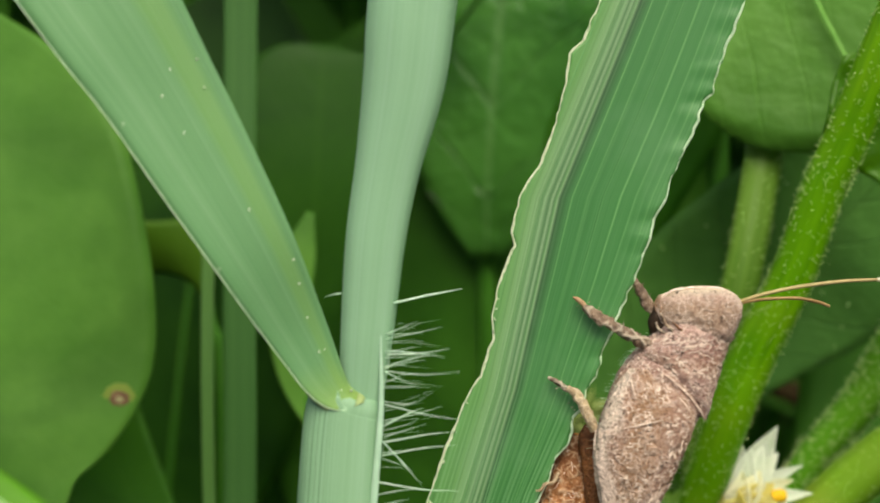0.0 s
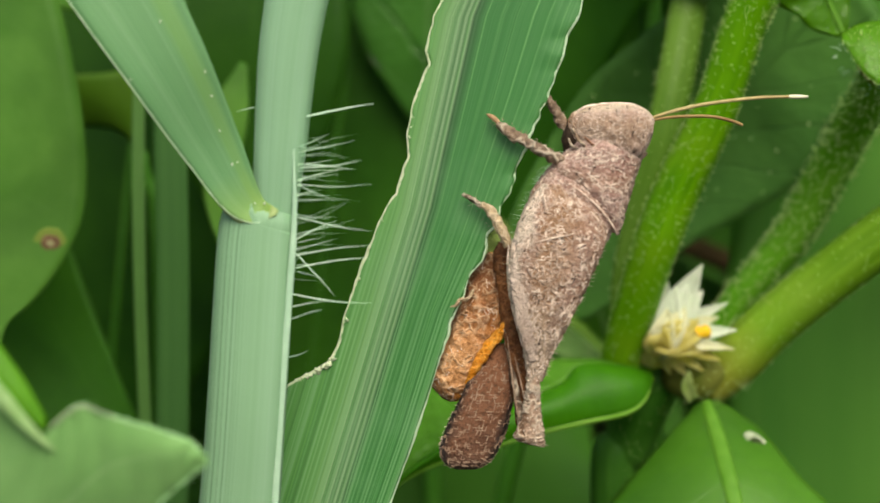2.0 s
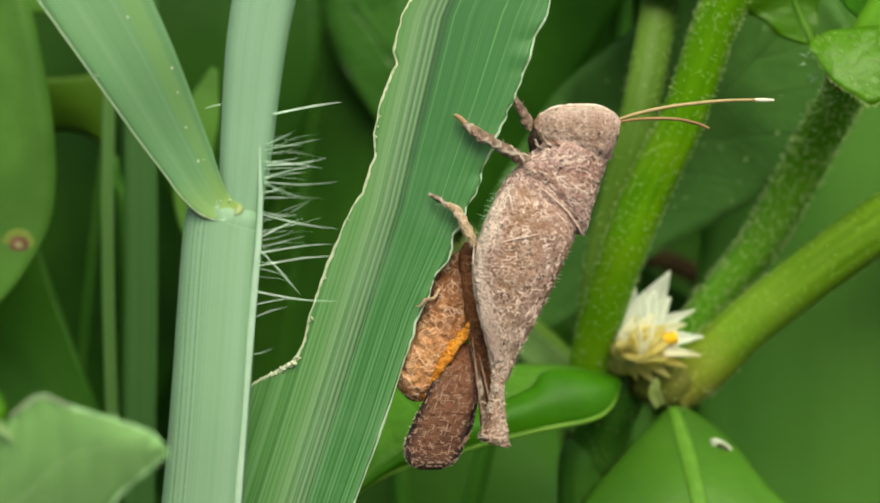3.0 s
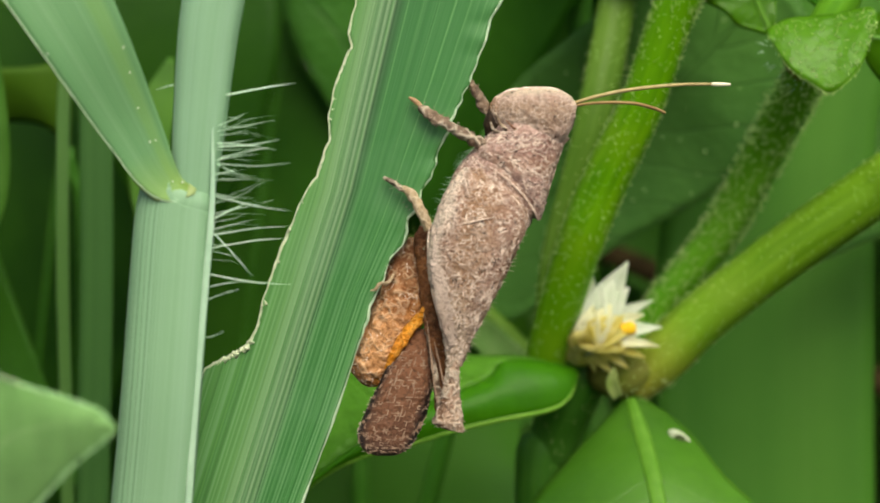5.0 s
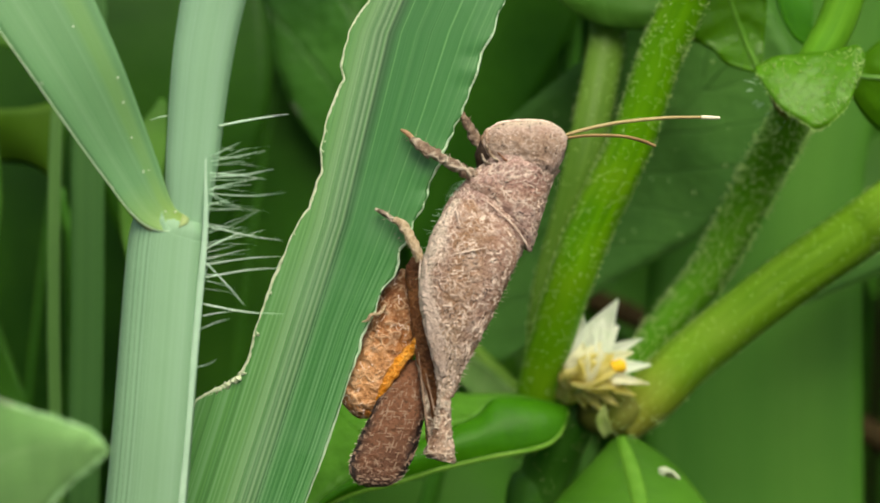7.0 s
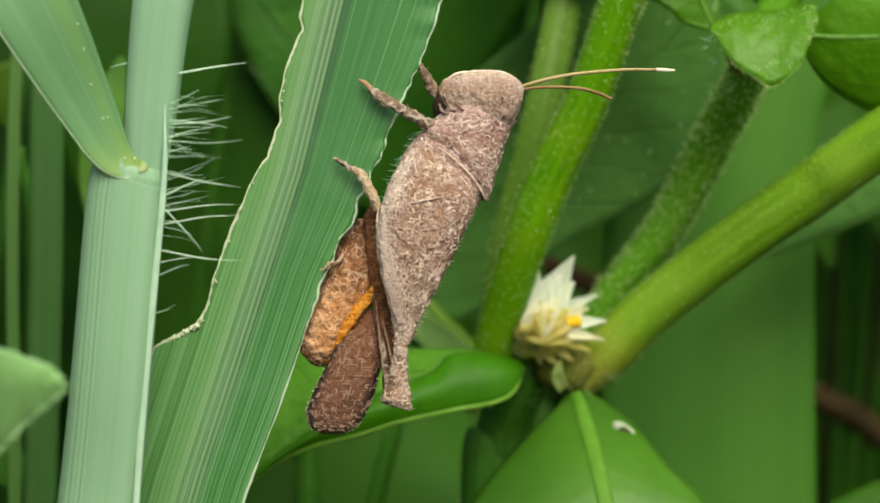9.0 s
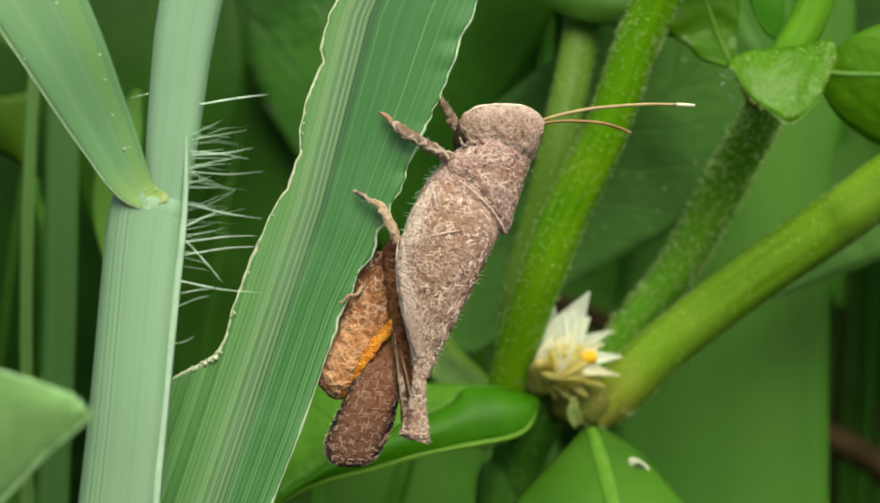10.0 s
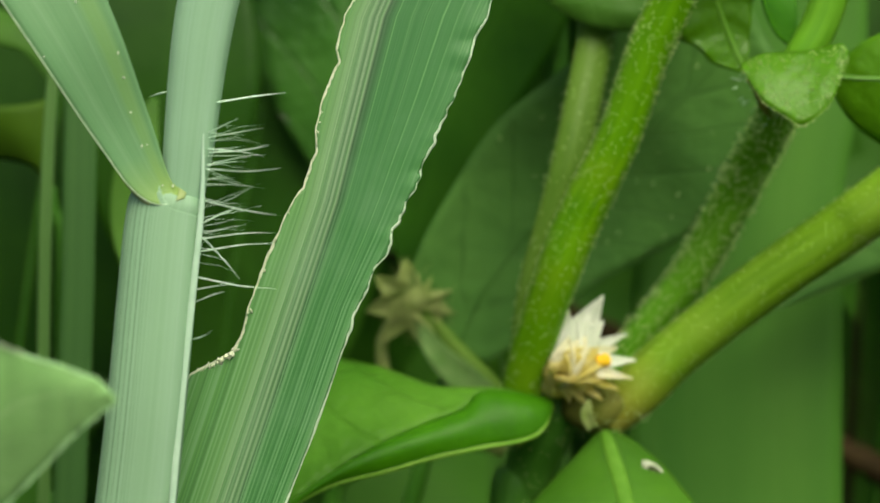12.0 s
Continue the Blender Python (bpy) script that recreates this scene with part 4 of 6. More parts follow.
# ---- grasshopper ----
def grasshopper():
    base = (1.9, 5.0, -1.0)
    g = thing("grasshopper", base, "tan and brown grasshopper clinging to the grass blade", "grasshopper")

    def st(*pairs):
        return [(a[:2], b[:2]) for a, b in pairs]

    head = st(((2.2, 10.1, 0.0), (2.2, 10.9, 0.0)), ((2.7, 9.0, 0.0), (2.7, 11.4, 0.0)), ((4.0, 8.3, 0.0), (4.0, 11.8, 0.0)), ((5.7, 7.8, 0.0), (5.7, 11.9, 0.0)),
              ((6.8, 7.6, 0.0), (7.1, 11.8, 0.0)), ((7.7, 8.1, 0.0), (8.1, 11.4, 0.0)), ((8.3, 9.1, 0.0), (8.6, 10.8, 0.0)))
    part("head", body(head, [0.7, 1.6, 2.2, 2.5, 2.5, 2.2, 1.5], 0.05, rough=0.16, ring=72, count=90, full=0.6, grain=0.05), TAN_HEAD, g, "pale tan rounded head")
    thorax = st(((2.3, 8.8, 0.0), (8.1, 8.3, 0.0)), ((1.0, 7.6, 0.0), (7.4, 7.2, 0.0)), ((-0.4, 5.8, 0.0), (6.7, 4.9, 0.0)), ((-1.5, 3.3, 0.0), (5.3, 2.2, 0.0)),
                ((-2.3, 0.8, 0.0), (4.0, -0.1, 0.0)), ((-2.6, -0.9, 0.0), (2.7, -2.1, 0.0)))
    THX = (thorax, [2.3, 2.8, 3.1, 3.2, 2.9, 2.2], -0.6)
    part("thorax", body(thorax, [2.3, 2.8, 3.1, 3.2, 2.9, 2.2], -0.6, rough=0.12, ring=72, count=90, full=0.6, grain=0.07), TAN, g)
    shield = st(((3.5, 10.1, 0.0), (7.8, 9.7, 0.0)), ((1.8, 8.3, 0.0), (7.6, 7.9, 0.0)), ((0.9, 7.0, 0.0), (7.2, 6.4, 0.0)), ((2.5, 5.5, 0.0), (6.7, 4.9, 0.0)),
                ((4.2, 4.1, 0.0), (6.3, 3.4, 0.0)), ((5.3, 2.5, 0.0), (5.9, 2.2, 0.0)))
    part("pronotum", body(shield, [2.45, 2.85, 3.05, 2.95, 2.4, 1.5], -0.3, rough=0.14, seed=3, ring=72, count=90, full=0.6, grain=0.07), TAN, g, "granular saddle-shaped shield behind the head")
    belly = st(((-3.8, 1.0, -3.0), (-2.7, 0.7, -3.0)), ((-5.4, -0.9, -3.0), (-2.4, -2.2, -3.0)), ((-6.5, -3.4, -3.0), (-2.4, -4.6, -3.0)), ((-7.3, -5.6, -3.0), (-3.6, -6.7, -3.0)),
               ((-8.1, -7.6, -3.0), (-4.9, -8.8, -3.0)), ((-8.3, -9.0, -3.0), (-6.1, -10.1, -3.0)), ((-7.5, -10.1, -3.0), (-6.9, -10.4, -3.0)))
    part("abdomen", body(belly, [1.2, 2.0, 2.3, 2.2, 1.9, 1.4, 0.5], -2.6, rough=0.2, seed=5, ring=72, count=90, full=0.6, grain=0.07), RUSTY, g, "rusty orange-brown abdomen")
    band = [(-2.3, -3.8, 0.2), (-3.2, -5.2, -0.1), (-4.2, -6.5, -0.2), (-5.0, -7.8, -0.4), (-5.7, -8.9, -0.9)]
    part("side_band", tube(band, [0.10, 0.34, 0.42, 0.32, 0.06], 14, 0.3, 60, rough=0.7), ORANGE, g, "bright orange band along the abdomen")
    wing = st(((-3.6, -5.9, -1.2), (-2.2, -5.9, -1.2)), ((-5.1, -8.0, -1.2), (-2.0, -8.0, -1.2)), ((-6.2, -10.1, -1.2), (-2.1, -10.1, -1.2)), ((-7.1, -12.0, -1.2), (-2.6, -12.3, -1.2)),
              ((-7.7, -13.7, -1.2), (-3.3, -14.0, -1.2)), ((-7.4, -14.9, -1.2), (-4.0, -14.9, -1.2)), ((-6.5, -15.4, -1.2), (-4.9, -15.4, -1.2)))
    part("far_thigh", body(wing, [0.5, 0.9, 1.1, 1.1, 1.0, 0.8, 0.3], -1.2, rough=0.1, seed=9, ring=72, count=90, full=0.6, grain=0.06), BROWN, g, "dark brown paddle-shaped hind thigh with pale netting")
    inner = st(((-3.0, 1.8, -1.0), (-2.1, 2.0, -1.0)), ((-3.5, 0.8, -1.0), (-1.7, 1.0, -1.0)), ((-3.3, -0.9, -1.0), (-1.4, -0.9, -1.0)), ((-3.0, -3.4, -1.0), (-1.4, -3.4, -1.0)), ((-2.6, -6.4, -1.0), (-0.8, -6.4, -1.0)), ((-2.2, -9.3, -1.0), (-0.6, -9.3, -1.0)), ((-1.9, -12.0, -1.0), (-0.5, -12.0, -1.0)))
    part("inner_thigh", body(inner, [0.1, 0.7, 0.8, 0.8, 0.7, 0.6, 0.3], -0.4, rough=0.12, seed=15, ring=72, count=90, full=0.6, grain=0.05), INNER, g, "dark inner face of the hind leg")
    # near hind leg
    thigh = st(((0.2, 6.1, 1.9), (2.7, 5.9, 1.9)), ((-1.1, 4.3, 1.9), (4.7, 3.1, 1.9)), ((-2.0, 2.0, 1.9), (4.8, 1.7, 1.9)), ((-2.4, -0.1, 1.9), (4.0, -0.3, 1.9)),
               ((-2.3, -2.3, 1.9), (2.9, -2.7, 1.9)), ((-1.7, -4.8, 1.9), (1.6, -5.2, 1.9)), ((-1.2, -6.9, 1.9), (0.6, -7.1, 1.9)), ((-1.1, -8.5, 1.9), (0.1, -8.6, 1.9)))
    part("hind_thigh", body(thigh, [0.6, 1.2, 1.6, 1.6, 1.4, 1.1, 0.8, 0.6], [1.6, 2.0, 2.1, 2.0, 1.8, 1.5, 1.2, 1.0], rough=0.1, seed=11, ring=72, count=90, full=0.6, grain=0.09), TAN_THIGH, g, "broad tan hind thigh with herringbone ridges")
    knee = st(((-1.2, -6.8, 0.0), (0.6, -7.0, 0.0)), ((-1.1, -8.2, 0.0), (0.0, -8.2, 0.0)), ((-1.3, -10.1, 0.0), (-0.1, -10.1, 0.0)), ((-1.6, -11.5, 0.0), (0.0, -11.4, 0.0)), ((-2.1, -12.7, 0.0), (0.2, -12.8, 0.0)), ((-1.3, -13.2, 0.0), (0.2, -13.5, 0.0)))
    part("knee", body(knee, [0.5, 0.75, 0.65, 0.75, 0.8, 0.4], 1.0, rough=0.1, seed=13, ring=72, count=90, full=0.7, grain=0.09), KNEE, g, "tan knee lobe, dark on its inner side")
    for line in ([(-2.5, -5.3, 0.3), (-2.25, -7.6, 0.4), (-1.95, -10.0, 0.6), (-1.7, -11.6, 0.8)], [(-1.95, -6.8, 0.5), (-1.5, -8.8, 0.7), (-1.1, -10.6, 0.95)]):
        part("shin_keel", tube(line, [0.03, 0.07, 0.07, 0.03], 8, 0.8, 40, rough=0.7), NET, g, "pale keel along the hind shin")
    part("hind_shin", tube([(-2.6, -4.7, -0.2), (-2.2, -7.1, 0.0), (-1.8, -10.1, 0.2), (-1.4, -12.3, 0.4)], [0.28, 0.3, 0.28, 0.3], 14, 1.0, 48, rough=0.4), LEG, g, "dark spined hind shin")
    part("inner_shin", tube([(-3.0, -0.9, -0.8), (-2.8, -3.4, -0.5), (-2.4, -5.9, 0.0), (-1.6, -8.4, 0.3), (-0.8, -11.3, 0.5)], [0.22, 0.3, 0.24, 0.22, 0.22], 14, 1.0, 48, rough=0.4), INNER, g)
    # fore and middle legs
    part("fore_thigh", tube([(1.9, 7.7, 1.2), (0.6, 8.3, 1.5), (-0.8, 9.1, 1.4), (-1.8, 9.8, 1.2)], [0.5, 0.42, 0.4, 0.36], 18, 1.0, 70, rough=0.55), LEG, g, "dark mottled fore leg")
    part("fore_shin", tube([(-1.5, 9.4, 1.2), (-2.5, 10.2, 1.0), (-3.0, 10.6, 0.8)], [0.44, 0.4, 0.24], 18, 1.0, 50, rough=0.5), LEG, g)
    part("fore_foot", tube([(-2.8, 10.5, 0.9), (-3.3, 11.0, 0.7), (-3.8, 11.3, 0.5)], [0.16, 0.2, 0.1], 12, 1.0, 32, rough=0.35), FOOT, g, "rust-coloured foot")
    part("far_fore_leg", tube([(3.0, 9.0, -0.4), (2.1, 10.2, -0.2), (1.3, 11.5, 0.0), (0.7, 12.6, 0.2)], [0.5, 0.46, 0.36, 0.22], 18, 1.0, 70, rough=0.55), LEG, g)
    part("middle_shin", tube([(-2.3, 1.5, 1.4), (-2.9, 2.8, 1.4), (-3.6, 4.1, 1.1), (-4.3, 4.6, 0.9)], [0.36, 0.4, 0.38, 0.25], 14, 1.0, 48, rough=0.4), LEG_WARM, g, "yellowish middle leg")
    part("middle_foot", tube([(-4.2, 4.4, 0.9), (-5.0, 5.0, 0.7), (-5.7, 5.4, 0.5)], [0.2, 0.22, 0.12], 12, 1.0, 32, rough=0.35), LEG, g)
    part("hind_foot", tube([(-5.0, -1.8, -0.6), (-5.4, -2.4, 0.1), (-6.0, -2.5, 0.6), (-6.3, -2.9, 0.7), (-6.7, -3.0, 0.5)], [0.1, 0.13, 0.16, 0.1, 0.05], 10, 1.0, 30, rough=0.5), LEG_WARM, g, "pale foot hooked over the blade edge")
    part("mouthparts", body(st(((2.1, 10.5, 0.0), (2.8, 10.8, 0.0)), ((1.7, 9.4, 0.0), (3.7, 10.0, 0.0)), ((1.9, 8.4, 0.0), (4.2, 8.6, 0.0))), [0.7, 1.3, 1.2], 0.0, rough=0.1), DARK_PIT, g, "dark hollow round the jaws")
    part("palp", tube([(2.5, 10.1, 1.7), (2.9, 9.3, 2.1), (3.4, 8.8, 2.2)], [0.1, 0.13, 0.1], 10, 1.0, 20, rough=0.5), LEG, g)
    part("palp", tube([(2.2, 9.4, 1.3), (2.5, 8.8, 1.7), (3.0, 8.6, 1.8)], [0.08, 0.1, 0.08], 10, 1.0, 20, rough=0.5), LEG, g)
    part("cheek_crease", tube([(3.3, 9.5, 2.3), (4.2, 8.7, 2.3), (5.4, 8.1, 2.2), (6.6, 7.9, 2.1)], [0.05, 0.1, 0.09, 0.05], 8, 0.5, 30, rough=0.7), BROWN, g)
    part("eye", body(st(((5.6, 9.7, 0.0), (5.7, 9.8, 0.0)), ((5.9, 9.4, 0.0), (6.1, 9.9, 0.0)), ((6.4, 9.4, 0.0), (6.5, 9.7, 0.0)), ((6.7, 9.4, 0.0), (6.8, 9.5, 0.0))), [0.1, 0.14, 0.14, 0.08], 2.4, 16, 16), NET, g, "small dark eye mark")
    top = [(8.2, 10.8, 0.5), (10.2, 11.4, 0.3), (12.7, 11.9, 0.0), (16.2, 12.3, -0.8), (18.8, 12.4, -1.5)]
    ant = part("antenna", tube(top, [0.13, 0.14, 0.14, 0.13, 0.12], 10, 1.0, 40), ANTENNA, g, "slender horn-coloured antenna")
    part("tip", tube([(18.8, 12.4, -1.5), (19.5, 12.4, -1.7), (20.3, 12.4, -2.0)], [0.145, 0.16, 0.1], 10, 1.0, 10), TIP, ant, "whitish tip")
    low = [(8.3, 10.7, -0.3), (10.3, 11.0, -1.2), (12.9, 11.05, -2.4), (14.6, 10.75, -3.3), (15.6, 10.4, -3.8)]
    part("antenna", tube(low, [0.11, 0.12, 0.13, 0.14, 0.12], 10, 1.0, 36), HORN, g, "browner antenna with a dark tip")
    part("shield_edge", tube([(2.1, 6.1, 2.9), (3.2, 5.3, 2.8), (4.4, 4.2, 2.5), (5.3, 3.0, 1.9), (5.7, 2.2, 1.0)], [0.03, 0.05, 0.06, 0.075, 0.06], 8, 1.0, 60, rough=0.8), PALE, g, "pale raised hind edge of the shield")
    part("thigh_crest", tube([(0.1, 6.1, 2.2), (0.4, 4.8, 3.1), (0.6, 3.9, 3.4)], [0.02, 0.055, 0.02], 8, 1.0, 30, rough=0.9), PALE, g)
    part("thigh_crest", tube([(-0.3, 1.8, 3.7), (1.0, 2.1, 3.8), (2.5, 2.4, 3.6)], [0.02, 0.055, 0.02], 8, 1.0, 30, rough=0.9), PALE, g)
    part("thigh_ridge", tube([(-2.3, 1.6, 2.1), (-2.4, -0.1, 2.3), (-2.2, -2.3, 2.2), (-1.6, -4.8, 1.9), (-1.0, -7.1, 1.5)], [0.04, 0.07, 0.06, 0.06, 0.04], 8, 1.0, 60, rough=0.8), PALE, g)
    part("thigh_stripe", tube([(-1.5, 1.8, 3.0), (-1.3, -0.5, 3.1), (-1.1, -2.9, 2.9), (-0.8, -5.2, 2.45), (-0.6, -7.1, 1.95)], [0.3, 0.85, 0.9, 0.7, 0.2], 16, 0.16, 40, rough=0.4), STRIP, g, "paler smooth strip along the thigh")
    spines = bmesh.new()
    rnd = random.Random(17)
    for a, b, w, n in (((1.3, 8.0, 1.5), (-3.3, 10.9, 0.7), 0.30, 26), ((-2.3, 1.6, 1.4), (-5.0, 5.0, 0.6), 0.24, 18), ((2.7, 9.1, -0.3), (0.9, 12.2, 0.2), 0.3, 18), ((-2.1, -6.3, 0.2), (-1.3, -12.5, 0.6), 0.3, 40)):
        a, b = Vector(a), Vector(b)
        side = (b - a).cross(Vector((0, 0, 1))).normalized()
        for _ in range(n):
            p = a.lerp(b, rnd.random())
            k = rnd.choice((-1, 1))
            p += side * k * w * rnd.uniform(0.6, 1.0) + Vector((0, 0, rnd.uniform(0, 0.3)))
            add_spike(spines, p, p + side * k * rnd.uniform(0.12, 0.32) + (b - a).normalized() * 0.12, 0.03, 3)
    part("spines", spines, LEG, g, "short leg spines", kind="stuff")
    grains = bmesh.new()
    for st_, d_, z_, n_ in ((thigh, [0.6, 1.2, 1.6, 1.6, 1.4, 1.1, 0.8, 0.6], [1.6, 2.0, 2.1, 2.0, 1.8, 1.5, 1.2, 1.0], 150), (shield, [2.45, 2.85, 3.05, 2.95, 2.4, 1.5], -0.3, 90), (head, [0.7, 1.6, 2.2, 2.5, 2.5, 2.2, 1.5], 0.05, 30), (knee, [0.5, 0.75, 0.65, 0.75, 0.8, 0.4], 1.0, 60), (belly, [1.2, 2.0, 2.3, 2.2, 1.9, 1.4, 0.5], -2.6, 50)):
        for _ in range(n_):
            p = body_point(st_, d_, z_, rnd.uniform(0.05, 0.95), rnd.uniform(0.1, 3.0), 0.0, 0.6)
            k = rnd.uniform(0.03, 0.075)
            bmesh.ops.create_icosphere(grains, subdivisions=1, radius=1.0, matrix=Matrix.Translation(p) @ Matrix.Rotation(rnd.random() * 3, 4, "Z") @ Matrix.Diagonal((k, k * rnd.uniform(1, 2.2), k, 1)))
    part("skin_relief", grains, PALE, g, "pale raised grains scattered over the skin", kind="stuff")
    zt, dt = [1.6, 2.0, 2.1, 2.0, 1.8, 1.5, 1.2, 1.0], [0.6, 1.2, 1.6, 1.6, 1.4, 1.1, 0.8, 0.6]
    dw = [0.5, 0.9, 1.1, 1.1, 1.0, 0.8, 0.3]
    ds = [2.45, 2.85, 3.05, 2.95, 2.4, 1.5]
    part("thigh_netting", ridges_on(thigh, dt, zt, 330, 1, 0.040, 0.008), PALE, g, "fine pale wandering ridges", kind="stuff")
    part("shield_netting", ridges_on(shield, ds, -0.3, 190, 2, 0.038, 0.012), PALE, g, "fine pale wandering ridges", kind="stuff")
    part("thorax_netting", ridges_on(*THX, 180, 3, 0.038, 0.010, range_s=(0.3, 0.95)), PALE, g, "fine pale wandering ridges", kind="stuff")
    part("dark_thigh_netting", ridges_on(wing, dw, -1.2, 176, 4, 0.036, 0.021, True), NET, g, "pale maze of ridges", kind="stuff")
    part("abdomen_netting", ridges_on(belly, [1.2, 2.0, 2.3, 2.2, 1.9, 1.4, 0.5], -2.6, 40, 5, 0.026, 0.016), PALE, g, kind="stuff")
    dh = [0.7, 1.6, 2.2, 2.5, 2.5, 2.2, 1.5]
    part("head_netting", ridges_on(head, dh, 0.05, 190, 10, 0.015, 0.013), PALE, g, "fine pale wrinkles of the face", kind="stuff")
    part("dark_mottling", ridges_on(head, dh, 0.05, 26, 11, 0.026, 0.008), BROWN, g, "dark flecks of the face", kind="stuff")
    part("dark_mottling", ridges_on(shield, ds, -0.3, 46, 12, 0.026, 0.008), BROWN, g, "dark flecks of the shield", kind="stuff")
    part("dark_mottling", ridges_on(thigh, dt, zt, 70, 13, 0.026, 0.006, range_s=(0.2, 0.95)), BROWN, g, "dark flecks of the thigh", kind="stuff")
    part("crown_ridge", tube([(2.6, 11.2, 1.2), (3.6, 11.75, 1.1), (5.4, 11.95, 1.0), (7.0, 11.85, 1.0), (8.0, 11.4, 1.0)], [0.04, 0.09, 0.1, 0.09, 0.04], 8, 0.8, 60, rough=0.6), PALE, g, "pale ridge along the crown")
    part("side_eye", body([((7.2, 9.7), (7.3, 10.2)), ((7.5, 9.3), (7.7, 10.7)), ((8.0, 9.3), (8.2, 10.8)), ((8.4, 9.6), (8.5, 10.5))], [0.2, 0.45, 0.45, 0.2], 1.75, 20, 20), TAN_HEAD, g, "smooth tan eye at the side of the head")
    part("fringe", fringe_on(wing, dw, -1.2, (math.pi, math.pi, 0.0), 110, 6, 0.22, 0.03), PALE, g, "short stiff pale hairs", kind="stuff")
    part("fringe", fringe_on(thigh, dt, zt, (0.0,), 110, 7, 0.4, 0.02), PALE, g, "short stiff pale hairs", kind="stuff")
    part("fringe", fringe_on(thorax, THX[1], -0.6, (math.pi,), 90, 8, 0.7, 0.012), HAIR, g, "soft hairs along the chest", kind="stuff")
    part("fringe", fringe_on(knee, [0.5, 0.75, 0.65, 0.75, 0.8, 0.4], 1.0, (0.0, math.pi), 50, 9, 0.3, 0.02), PALE, g, "short stiff pale hairs", kind="stuff")
    return g


hopper = grasshopper()


# ---- the flowering weed ----
def weed():
    base = (12, ground_y(-110), -110)
    g = thing("flowering_weed", base, "hairy-stemmed weed forking beside a white flower head", "weed")
    low = [base, (12, -190, -85), (11, -100, -56), (7.7, -27.7, -46.0), (9.0, -18.9, -45.0), (11.2, -12.7, -42.0), (12.8, -10.0, -42.0)]
    wl = [2.4, 2.5, 2.4, 2.4, 2.5, 2.6, 1.8]
    s = part("stem", tube(low, wl, 20, 1.0, 60), STEM_DARK, g, "dark green lower stem")
    part("hairs", fuzz(low[3:], wl[3:], 120, 0.7, 0.04, 3), FUZZ, s, kind="stuff")
    main = [(10.2, -18.9, -46.0), (8.8, -14.1, -42.5), (8.0, -10.5, -38.8), (10.7, -0.1, -33.0), (12.9, 5.9, -31.0), (15.9, 12.5, -28.5), (18.3, 19.9, -26.0), (20.0, 23.9, -24.5), (23.4, 33.0, -21.0), (29.8, 50.3, -16.0)]
    wm = [1.6, 1.8, 1.95, 2.05, 2.1, 2.0, 1.95, 1.95, 1.9, 1.8]
    s = part("stem", tube(main, wm, 20, 1.0, 60), STEM, g, "bright green hairy stem")
    part("hairs", fuzz(main, wm, 1500, 0.46, 0.040, 4, lean=0.9), FUZZ, s, kind="stuff")
    pale = [(8.1, -7.3, -40.0), (9.0, -0.4, -39.0), (12.2, 10.9, -38.0), (14.5, 21.5, -40.0), (15.8, 29.9, -41.5), (17.6, 42.9, -42.0)]
    wp = [1.2, 1.4, 1.75, 1.8, 1.9, 1.9]
    s = part("stem", tube(pale, wp, 20, 0.6, 50), STEM_PALE, g, "pale translucent stem")
    part("hairs", fuzz(pale, wp, 320, 0.5, 0.034, 5), FUZZ, s, kind="stuff")
    diag = [(15.9, -12.9, -40.0), (18.8, -10.4, -39.5), (22.5, -6.7, -39.0), (27.6, -2.4, -37.5), (32.6, 1.5, -36.0), (37.6, 5.1, -34.5), (40.8, 7.6, -33.0), (52.1, 16.2, -30.0), (71.3, 30.7, -26.0)]
    wd = [2.2, 2.5, 2.5, 2.5, 2.55, 2.6, 2.6, 2.6, 2.5]
    s = part("stem", tube(diag, wd, 20, 1.0, 60), STEM_SIDE, g, "thick yellowish-green side stem")
    part("hairs", fuzz(diag, wd, 800, 0.38, 0.034, 6, lean=0.9), FUZZ, s, kind="stuff")
    side = [(17.1, -10.0, -47.0), (20.0, -5.0, -46.0), (24.3, 0.5, -44.0), (27.1, 5.9, -41.0), (29.3, 11.0, -37.0), (30.7, 14.7, -32.0), (31.6, 18.7, -27.0), (33.9, 23.1, -26.0), (35.6, 29.0, -25.0)]
    ws = [1.5, 1.7, 1.95, 2.0, 2.0, 1.9, 1.6, 1.7, 1.7]
    s = part("stem", tube(side, ws, 20, 1.0, 60), STEM_HAIRY, g, "dark green stem thick with white hairs")
    part("hairs", fuzz(side[:7], ws[:7], 1200, 0.72, 0.058, 8, lean=1.1), FUZZ, s, kind="stuff")
    # swollen joint at the fork
    j = part("node", body([((11.8, -10.5, -39.5)[:2], (12.4, -10.0, -39.5)[:2]), ((12.1, -12.9, -39.5)[:2], (15.0, -9.4, -39.5)[:2]), ((14.5, -14.2, -39.5)[:2], (18.3, -9.9, -39.5)[:2]), ((16.7, -13.9, -39.5)[:2], (19.3, -10.7, -39.5)[:2])], [0.8, 2.4, 2.6, 1.6], -39.5, 20, 20), NODE, g, "swollen hairy joint at the fork")
    part("hairs", fuzz([(13.4, -12.1, -39.0), (16.0, -11.8, -38.5), (18.6, -10.4, -38.0)], [2.0, 2.6, 2.4], 60, 0.8, 0.035, 12), FUZZ, j, kind="stuff")
    pts = [(14.5, -13.8, -36.0), (13.9, -12.4, -35.2), (14.1, -11.0, -35.0)]
